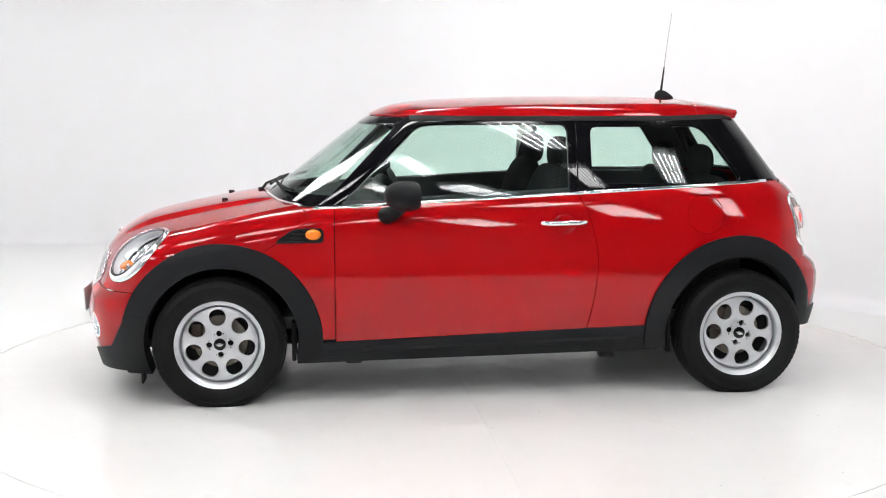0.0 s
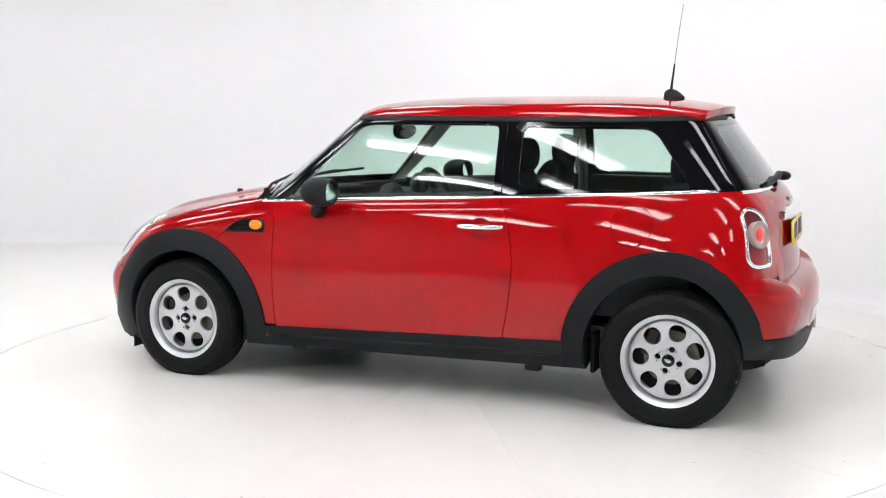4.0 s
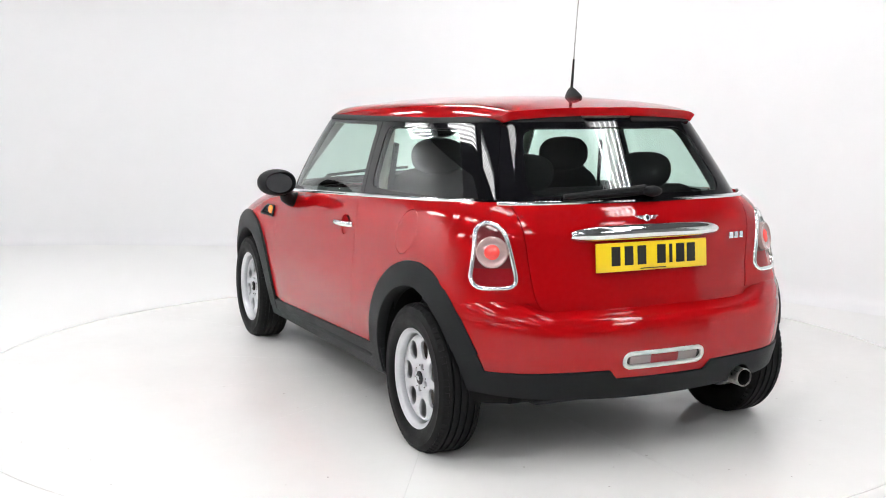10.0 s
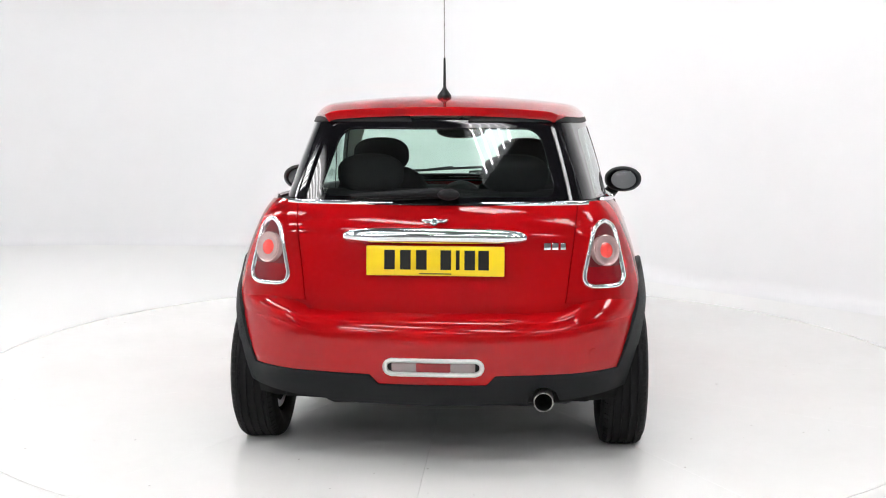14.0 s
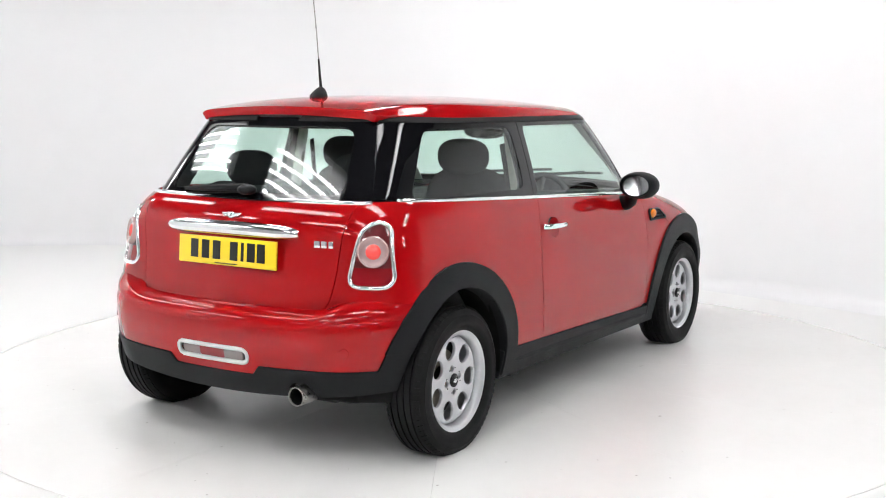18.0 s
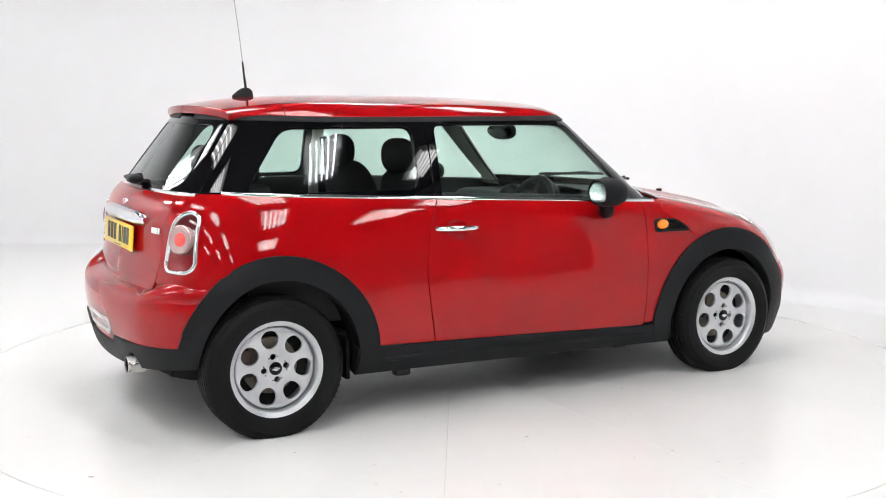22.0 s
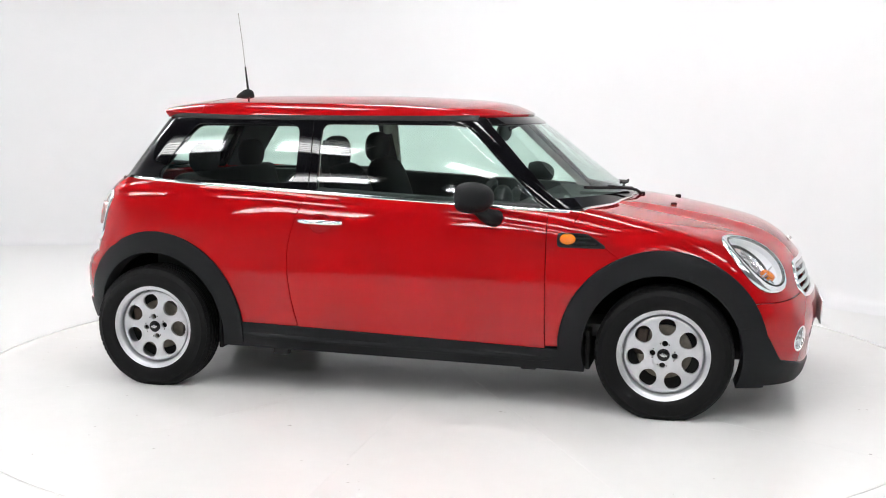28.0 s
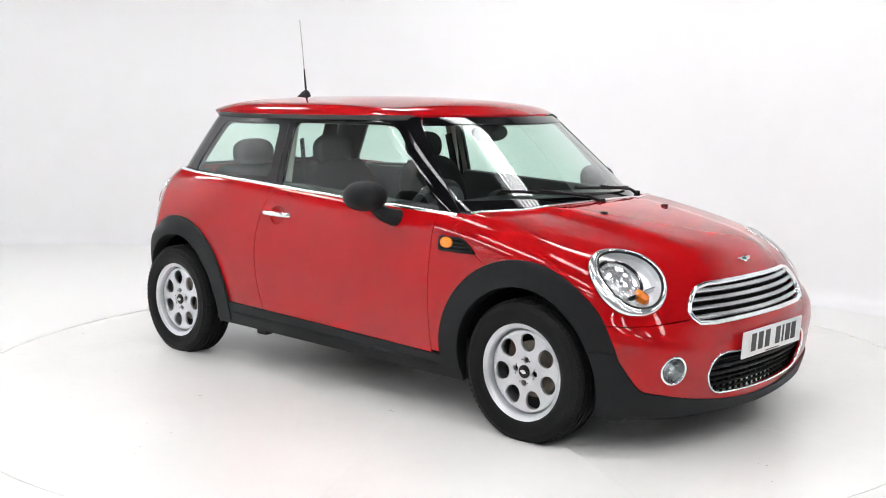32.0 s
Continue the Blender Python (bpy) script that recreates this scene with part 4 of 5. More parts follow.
def wheels():
    w = build_wheel(86)
    w.matrix_basis = pose(1.2335, 0.742, LOADED)
    for o in w.children:
        if not o.name.startswith("tyre"):
            o.data.transform(Matrix.Diagonal((1.022, 1, 1.022, 1)))
    for x, sy, tilt in ((-1.2335, 1, -20), (1.2335, -1, -10), (-1.2335, -1, 5.5)):
        m = pose(x, sy * 0.742, LOADED, 0, 0, 0 if sy > 0 else 180)
        turn = pose(0, 0, 0, 0, tilt, 0)
        for o in copy_thing(w, m).children:
            if not o.name.startswith("tyre"):
                o.matrix_basis = turn
    # dark wheel housings, floor and axle parts
    for x in (1.2335, -1.2335):
        for s in (1, -1):
            bm = bm_lathe([(0.362, 0.805), (0.385, 0.66), (0.385, 0.60), (0.385, 0.45), (0.001, 0.45)], n=40, m=Matrix.Translation((x, 0, 0.31)) @ Matrix.Diagonal((1, s, 1, 1)))
            bmesh.ops.bisect_plane(bm, geom=bm.verts[:] + bm.edges[:] + bm.faces[:], plane_co=(0, 0, 0.25), plane_no=(0, 0, 1), clear_inner=True)
            for v in bm.verts:
                lim = 0.80 - 0.9 * max(0.0, -1.37 - v.co.x) - 0.6 * max(0.0, v.co.x - 1.40)
                v.co.y = math.copysign(min(abs(v.co.y), lim), v.co.y)
            part("wheel_housing", bm, DARK, car)
    for s in (1, -1):
        for x in (0.897, -0.893):
            part("splash_guard", bm_box(x, s * 0.62, 0.285, 0.02, 0.30, 0.18, 0.006), DARK, car)
    part("wheel_deflector", bm_box(1.590, 0.70, 0.132, 0.010, 0.10, 0.062, 0.003), RUBBER_SEAL, car, "black rubber flap ahead of the front wheel")
    part("underbody", bm_box(0.05, 0, 0.27, 3.2, 0.9, 0.14, 0.04), TIN, car, "dark underbody")
    part("floor_pan", bm_box(0.0, 0, 0.27, 1.6, 1.46, 0.12, 0.03), TIN, car)
    part("rear_axle", bm_tube([(-1.2335, -0.66, 0.29), (-1.2335, 0.66, 0.29)], 0.03, 12), TIN, car)
    part("jacking_block", bm_box(0.62, 0.70, 0.187, 0.075, 0.05, 0.04, 0.008), TIN, car)
    part("jacking_block", bm_box(-0.60, 0.70, 0.187, 0.075, 0.05, 0.04, 0.008), TIN, car)
    part("jacking_block", bm_box(0.62, -0.70, 0.187, 0.075, 0.05, 0.04, 0.008), TIN, car)
    part("jacking_block", bm_box(-0.60, -0.70, 0.187, 0.075, 0.05, 0.04, 0.008), TIN, car)


wheels()


# ---------------------------------------------------------------- lamps, grilles, plates, trim
def mirror_bm(bm, s):
    if s < 0:
        bmesh.ops.transform(bm, matrix=Matrix.Diagonal((1, -1, 1, 1)), verts=bm.verts)
    return bm


def contour(shape, yc, zc, f, front, s=1, n=72, off=0.0, inset=0.0):
    """Points and normals along the border of a shape in y and z, laid on a surface."""
    th = np.linspace(0, 2 * math.pi, n, endpoint=False)
    x = 1.6 if front else -1.6
    lo, hi = np.zeros(n), np.full(n, 0.6)
    for _ in range(30):
        mid = (lo + hi) / 2
        V = np.stack([np.full(n, x), yc + mid * np.cos(th), zc + mid * np.sin(th)], 1)
        inside = shape(V) + inset < 0
        lo, hi = np.where(inside, mid, lo), np.where(inside, hi, mid)
    y, z = yc + lo * np.cos(th), zc + lo * np.sin(th)
    sx = 1.0 if front else -1.0
    p = cast(f, np.stack([np.full(n, sx * 0.9), y, z], 1), np.tile([sx, 0, 0], (n, 1)))
    nn = gradient(f, p)
    m = np.array([1, s, 1])
    return (p + nn * off) * m, nn * m


def surface_ellipse(s_, a, b, f, n=64, off=0.0, ca=0.0, cu=0.0):
    p, ax, up, nr = s_
    th = np.linspace(0, 2 * math.pi, n, endpoint=False)
    q = p + np.outer(ca + a * np.cos(th), ax) + np.outer(cu + b * np.sin(th), up)
    for _ in range(6):
        g = gradient(f, q)
        q = q - nr * ((f(q) - off) / np.maximum(g @ nr, 0.2))[:, None]
    return q, gradient(f, q)


def headlight(s):
    sg = np.array([1, s, 1])
    q, n = surface_ellipse(HEAD, HEAD_A, HEAD_B, body_f, 120)
    q2, _ = surface_ellipse(HEAD, LENS_A, LENS_B, body_f, 120, ca=LENS_C)
    wide = np.linalg.norm(q - q2, axis=1)
    lamp = ribbon("headlight", (q + q2) / 2 * sg, n * sg, 0.03, 0.008, BEZEL, car, True, "oval headlight with a chrome bezel and clear cover", taper=wide / 0.03)
    q3, n3 = surface_ellipse(HEAD, LENS_A - 0.003, LENS_B - 0.003, body_f, 120, ca=LENS_C)
    ribbon("lens_seal", q3 * sg, n3 * sg, 0.007, 0.005, RUBBER_SEAL, lamp, True)
    M = frame_of(HEAD)
    cup = bmesh.new()
    rings = []
    prof = [(0.99, -0.002), (0.93, -0.03), (0.80, -0.055), (0.60, -0.072), (0.30, -0.08), (0.02, -0.082)]
    # bowl follows the surface at its mouth
    th = np.linspace(0, 2 * math.pi, 48, endpoint=False)
    mouth, _ = surface_ellipse(HEAD, LENS_A, LENS_B, body_f, 48, ca=LENS_C)
    c = np.array(HEAD[0]) - np.array(HEAD[3]) * 0.02
    for k, dep in prof:
        rings.append([cup.verts.new(tuple(c + (m - c) * k + np.array(HEAD[3]) * dep)) for m in mouth])
    for a, b in zip(rings, rings[1:]):
        for i in range(48):
            cup.faces.new((a[i], a[(i + 1) % 48], b[(i + 1) % 48], b[i]))
    part("bowl", mirror_bm(cup, s), REFLECTOR, lamp, "bright fluted reflector bowl", smooth=False)
    base = M @ Matrix.Translation((0.016, 0.020, -0.066)) @ Matrix.Diagonal((1.34, 1.62, 1.1, 1))
    ring = bm_lathe([(0.061, 0.0), (0.0645, 0.010), (0.0665, 0.020), (0.0660, 0.022), (0.0645, 0.021), (0.0620, 0.010), (0.060, 0.0)], n=40, axis="z", m=base)
    part("lamp_ring", mirror_bm(ring, s), BLACK_PLASTIC, lamp, "dark ring round the main beam")
    refl = bm_lathe([(0.058, 0.016), (0.053, 0.007), (0.045, 0.003), (0.038, -0.004), (0.028, -0.006), (0.016, -0.012), (0.001, -0.013)], n=15, axis="z", m=base)
    part("main_reflector", mirror_bm(refl, s), CHROME_BOWL, lamp, "faceted chrome main reflector", smooth=False)
    for k in range(7):
        a = radians(-62 + 17 * k)
        rib = bm_box(0.098 * math.cos(a), 0.128 * math.sin(a), -0.040, 0.004, 0.024, 0.012, 0.001, m=M @ Matrix.Translation((LENS_C, 0, 0)))
        part("reflector_flute", mirror_bm(rib, s), CHROME, lamp)
    for i in range(3):
        a = 0.4 + 2 * math.pi * i / 3
        fac = bm_box(0.036 * math.cos(a), 0.036 * math.sin(a), 0.006, 0.022, 0.004, 0.016, 0.001, m=base)
        part("reflector_rib", mirror_bm(fac, s), CHROME, lamp)
    bulb = bm_lathe([(0.001, 0.022), (0.010, 0.021), (0.014, 0.016), (0.014, -0.01)], n=20, axis="z", m=base)
    part("bulb_shield", mirror_bm(bulb, s), SATIN, lamp)
    amb = bm_lathe([(0.001, 0.016), (0.010, 0.014), (0.018, 0.007), (0.020, -0.02)], n=24, axis="z",
                   m=M @ Matrix.Translation((-0.020, -0.084, -0.048)) @ Matrix.Rotation(radians(-18), 4, "Z") @ Matrix.Diagonal((1.05, 1.75, 1, 1)))
    part("turn_signal", mirror_bm(amb, s), AMBER, lamp, "amber turn signal bulb")
    shelf = bm_box(0.0, -0.072, -0.052, 0.18, 0.006, 0.03, 0.002, m=M)
    part("reflector_shelf", mirror_bm(shelf, s), SATIN, lamp)
    V = bonnet_grid()
    m = clip(V, lambda V: head_oval(V, -0.001, True))
    m = clip(m, lambda V: -V[:, 1])
    cov = skin("cover", m if s > 0 else flip_y(m), body_f, CLEAR, lamp, offset=0.004, depth=0, label="clear headlight cover")
    cov.visible_shadow = False


def bonnet_grid():
    return chart(body_f, "bonnet", lin(5, 75, 90), lin(5, 50, 60))


def front_face():
    # upper grille
    back = chart(body_f, "front", lin(-48, 48, 70), lin(0.48, 0.72, 26))
    back = clip(back, grille_shape)
    g = skin("grille", back, body_f, DARK, car, offset=-0.05, depth=0, label="dark upper grille with chrome slats and frame")
    q, n = contour(grille_shape, 0, 0.594, body_f, True, n=120, inset=0.006)
    ribbon("grille_frame", q, n, 0.021, 0.010, CHROME, g, True, "chrome grille frame")
    for i, z in enumerate((0.543, 0.575, 0.607, 0.638)):
        y = lin(-0.48, 0.48, 80)
        V = np.stack([y * 0 + 1.6, y, y * 0 + z], 1)
        y = y[grille_shape(V) < -0.008]
        p = cast(body_f, np.stack([y * 0 + 0.9, y, y * 0 + z], 1), np.tile([1.0, 0, 0], (len(y), 1)))
        n = gradient(body_f, p) * 0.8 + np.array([0, 0, 0.5])
        ribbon("grille_slat", p - np.array([0.012, 0, 0]), n, 0.019, 0.008, SLAT, g)
    # lower intake
    back = chart(body_f, "front", lin(-48, 48, 70), lin(0.16, 0.44, 26))
    m = skin("lower_intake", clip(back, mouth_shape), body_f, DARK, front_bumper, offset=-0.06, depth=0, label="black lower intake with mesh bars")
    q, n = contour(mouth_shape, 0, 0.310, body_f, True, n=120, inset=0.004, off=0.004)
    ribbon("intake_frame", q, n, 0.008, 0.004, BEZEL, front_bumper, True, "thin chrome intake frame")
    for z, dep, wd in ((0.225, 0.034, 0.012), (0.250, 0.034, 0.012), (0.275, 0.034, 0.012), (0.302, 0.026, 0.022), (0.332, 0.022, 0.026), (0.362, 0.03, 0.016)):
        y = lin(-0.42, 0.42, 60)
        y = y[mouth_shape(np.stack([y * 0 + 1.6, y, y * 0 + z], 1)) < -0.006]
        p = cast(body_f, np.stack([y * 0 + 0.9, y, y * 0 + z], 1), np.tile([1.0, 0, 0], (len(y), 1)))
        ribbon("intake_bar", p - np.array([dep, 0, 0]), gradient(body_f, p), wd * 0.7, 0.006, BLACK_PLASTIC, front_bumper)
    for i in range(19):
        y0 = (i - 9) * 0.042
        p = cast(body_f, np.array([[0.9, y0, 0.26]]), np.array([[1.0, 0, 0]]))[0]
        if mouth_shape(np.array([[1.6, y0, 0.26]]))[0] < -0.02:
            part("intake_upright", bm_box(p[0] - 0.045, y0, 0.26, 0.012, 0.006, 0.11), BLACK_PLASTIC, front_bumper)
    # fog lamps
    for s in (1, -1):
        sg = np.array([1, s, 1])
        q, n = surface_ellipse(FOG, 0.055, 0.055, body_f, 40)
        fl = ribbon("fog_lamp", q * sg, n * sg, 0.010, 0.006, CHROME, car, True, "round front fog lamp with chrome rim")
        M = frame_of(FOG)
        bowl = bm_lathe([(0.055, 0.0), (0.050, -0.03), (0.040, -0.05), (0.024, -0.062), (0.001, -0.066)], n=32, axis="z", m=M)
        part("bowl", mirror_bm(bowl, s), CHROME, fl)
        part("bulb_shield", mirror_bm(bm_lathe([(0.001, -0.022), (0.010, -0.024), (0.014, -0.030), (0.015, -0.06)], n=20, axis="z", m=M @ Matrix.Translation((-0.008, 0, 0))), s), SATIN, fl)
        for k in range(8):
            part("flute", mirror_bm(bm_box(0.034, 0, -0.034, 0.022, 0.003, 0.016, 0.001, m=M @ Matrix.Rotation(radians(45 * k + 22), 4, "Z")), s), SLAT, fl)
        lens = bm_lathe([(0.001, 0.006), (0.025, 0.004), (0.047, -0.004)], n=32, axis="z", m=M)
        o = part("cover", mirror_bm(lens, s), CLEAR, fl)
        o.visible_shadow = False
    # plate and badge
    p = spot(body_f, 0.0, 0.43)
    number_plate("front_number_plate", pose(p[0][0] + 0.011, 0, 0.415, 0, 4, 0) @ pose(0, 0, 0, 90, 0, 90) , PLATE_WHITE, "white front number plate with dark bars")
    winged_badge(frame_of(spot(body_f, 0.0, 0.728)) @ Matrix.Translation((0, 0, 0.006)))


def number_plate(name, m, mat, label, parent=None):
    bm = bm_box(0, 0, 0, 0.52, 0.112, 0.008, 0.003)
    bmesh.ops.transform(bm, matrix=m, verts=bm.verts)
    pl = part(name, bm, mat, parent or car, label)
    for i, x in enumerate((-0.172, -0.112, -0.052, 0.040, 0.085, 0.130, 0.182)):
        bm = bm_box(x, 0.004, 0.0045, 0.040 if i != 4 else 0.014, 0.074, 0.002)
        bmesh.ops.transform(bm, matrix=m, verts=bm.verts)
        part("character_bar", bm, INK, pl)
    bm = bm_box(0.0, -0.048, 0.0045, 0.12, 0.004, 0.001)
    bmesh.ops.transform(bm, matrix=m, verts=bm.verts)
    part("maker_line", bm, INK, pl)
    return pl


def winged_badge(m):
    """Small badge: a ring with two swept bars either side, as plain shapes."""
    m = m @ Matrix.Diagonal((0.8, 0.8, 1, 1))
    b = bm_lathe([(0.001, 0.006), (0.012, 0.006), (0.017, 0.004), (0.019, 0.0)], n=28, axis="z", m=m)
    badge = part("badge", b, CHROME, car, "chrome winged badge")
    part("badge_centre", bm_lathe([(0.001, 0.0075), (0.011, 0.007), (0.012, 0.005)], n=24, axis="z", m=m), BADGE_BLUE, badge)
    for s in (1, -1):
        for k, (ln, dy) in enumerate(((0.050, 0.007), (0.043, 0.000), (0.034, -0.007))):
            w = bm_box(s * (0.015 + ln / 2), dy + 0.002, 0.002, ln, 0.0052, 0.004, 0.001, m=m)
            part("badge_wing", w, CHROME, badge)


def rear_face():
    # tail lamps
    grid = chart(body_f, "wrap", lin(5, 86, 110), lin(0.67, 0.97, 54))
    for s in (1, -1):
        q, n = contour(lamp_shape, 0.647, 0.820, body_f, False, s, 90, inset=0.005)
        lamp = ribbon("tail_lamp", q, n, 0.018, 0.009, BEZEL, car, True, "red tail lamp in a chrome frame")
        lens = clip(grid, lambda V: lamp_shape(V) + 0.006)
        low = clip(lens, lambda V: V[:, 2] - 0.772)
        upper = clip(lens, lambda V: 0.772 - V[:, 2])
        fl = (lambda m: m) if s > 0 else flip_y
        skin("lower_lens", fl(low), body_f, RED_LENS, lamp, offset=-0.002, depth=0.01, label="dark red lower lens")
        skin("upper_lens", fl(upper), body_f, PALE_RED, lamp, offset=-0.002, depth=0.01, label="smoky red upper lens")
        S = spot(body_f, 0.647, 0.832, False)
        M = frame_of(S)
        part("lamp_ring", mirror_bm(bm_lathe([(0.029, 0.008), (0.038, 0.005), (0.049, 0.008), (0.056, 0.013), (0.060, 0.010), (0.061, -0.012)], n=36, axis="z", m=M), s), CLEAR_LENS, lamp, "clear ring")
        part("bulb_lens", mirror_bm(bm_lathe([(0.001, 0.016), (0.016, 0.0145), (0.026, 0.011), (0.030, 0.006)], n=30, axis="z", m=M), s), RED_BULB, lamp, "round bright red bulb lens")
    # chrome bar over the plate
    y = lin(-0.345, 0.345, 50)
    p = cast(body_f, np.stack([y * 0 - 0.9, y, 0.891 - 0.05 * y ** 2], 1), np.tile([-1.0, 0, 0], (50, 1)))
    n = gradient(body_f, p) + np.array([0, 0, 0.25])
    bar = ribbon("chrome_handle_bar", p, n, 0.062, 0.026, CHROME, gate, taper=0.45 + 0.55 * np.clip((0.345 - np.abs(y)) / 0.10, 0, 1) ** 0.5, label="chrome grip bar above the number plate")
    t = spot(body_f, 0.0, 0.80, False)
    number_plate("rear_number_plate", frame_of(t) @ Matrix.Translation((0.005, -0.002, 0.012)), YELLOW, "yellow rear number plate with black bars")
    winged_badge(frame_of(spot(body_f, 0.0, 0.940, False)) @ Matrix.Translation((0, 0, 0.004)))
    M = frame_of(spot(body_f, -0.455, 0.852, False))
    for k, w in ((-1, 0.026), (0, 0.024), (1, 0.020)):
        part("model_mark", bm_box(k * 0.030, 0, 0.002, w, 0.026, 0.004, 0.001, m=M), CHROME, gate)
    # reverse and fog lamp in the bumper
    shape = strip_shape
    q, n = contour(shape, -0.005, 0.412, bumper_f, False, n=110, inset=0.0085)
    fr = ribbon("bumper_lamp", q, n, 0.018, 0.006, PEWTER, car, True, "silver framed lamp strip in the bumper")
    grid = clip(chart(bumper_f, "rear", lin(-25, 25, 60), lin(0.36, 0.48, 14)), shape)
    skin("lamp_bed", grid, bumper_f, BLACK_PLASTIC, fr, offset=-0.02, depth=0)
    for y0, hw, mat in ((-0.115, 0.0455, SMOKE_LENS), (-0.005, 0.0635, RED_LENS), (0.105, 0.0455, SMOKE_LENS)):
        g2 = clip(grid, lambda V, y0=y0, hw=hw: rounded_box(V[:, 1] - y0, V[:, 2] - 0.412, hw, 0.0215, 0.006))
        skin("lamp_lens", g2, bumper_f, mat, fr, offset=-0.002, depth=0.015)
    part("towing_eye_cover", bm_lathe([(0.001, 0.0015), (0.018, 0.001), (0.0195, -0.002)], n=24, axis="z", m=frame_of(spot(bumper_f, -0.60, 0.46, False))), RED, rear_bumper)
    # exhaust
    ex = bm_lathe([(0.030, -1.45), (0.030, -1.66), (0.037, -1.665), (0.0375, -1.757), (0.036, -1.760), (0.0335, -1.760), (0.033, -1.752)], n=32, axis="x", m=Matrix.Translation((0, -0.416, 0.283)))
    pipe = part("exhaust", ex, STEEL, car, "round polished steel exhaust tailpipe")
    part("exhaust_bore", bm_lathe([(0.033, -1.753), (0.0325, -1.70), (0.001, -1.69)], n=32, axis="x", m=Matrix.Translation((0, -0.416, 0.283))), DARK, pipe, "sooty black bore")
    part("silencer", bm_box(-1.50, -0.25, 0.29, 0.18, 0.62, 0.14, 0.05), TIN, car)


SMOKE_LENS = material("smoky_clear_lens", (0.25, 0.20, 0.20), 0.1, coat=0.4, metal=0.2, spec=0.3)
PALE_RED = material("smoky_red_lens", (0.11, 0.016, 0.019), 0.08, coat=1.0, spec=0.25, coat_ior=1.4)
for side_ in (1, -1):
    headlight(side_)
front_face()
rear_face()


# ---------------------------------------------------------------- side trim, mirrors, wipers, aerial
def ellipsoid(c, r, m=None, seg=28, power=1.0):
    bm = bmesh.new()
    bmesh.ops.create_uvsphere(bm, u_segments=seg, v_segments=seg // 2, radius=1.0)
    for v in bm.verts:
        v.co = Vector([math.copysign(abs(q) ** power, q) * r[i] for i, q in enumerate(v.co)])
    bmesh.ops.transform(bm, matrix=(m or Matrix.Translation(c)) if m is None else Matrix.Translation(c) @ m, verts=bm.verts)
    return bm


def side_y(x, z):
    return cast(body_f, np.array([[x, 0, z]]), np.array([[0, 1.0, 0]]))[0][1]


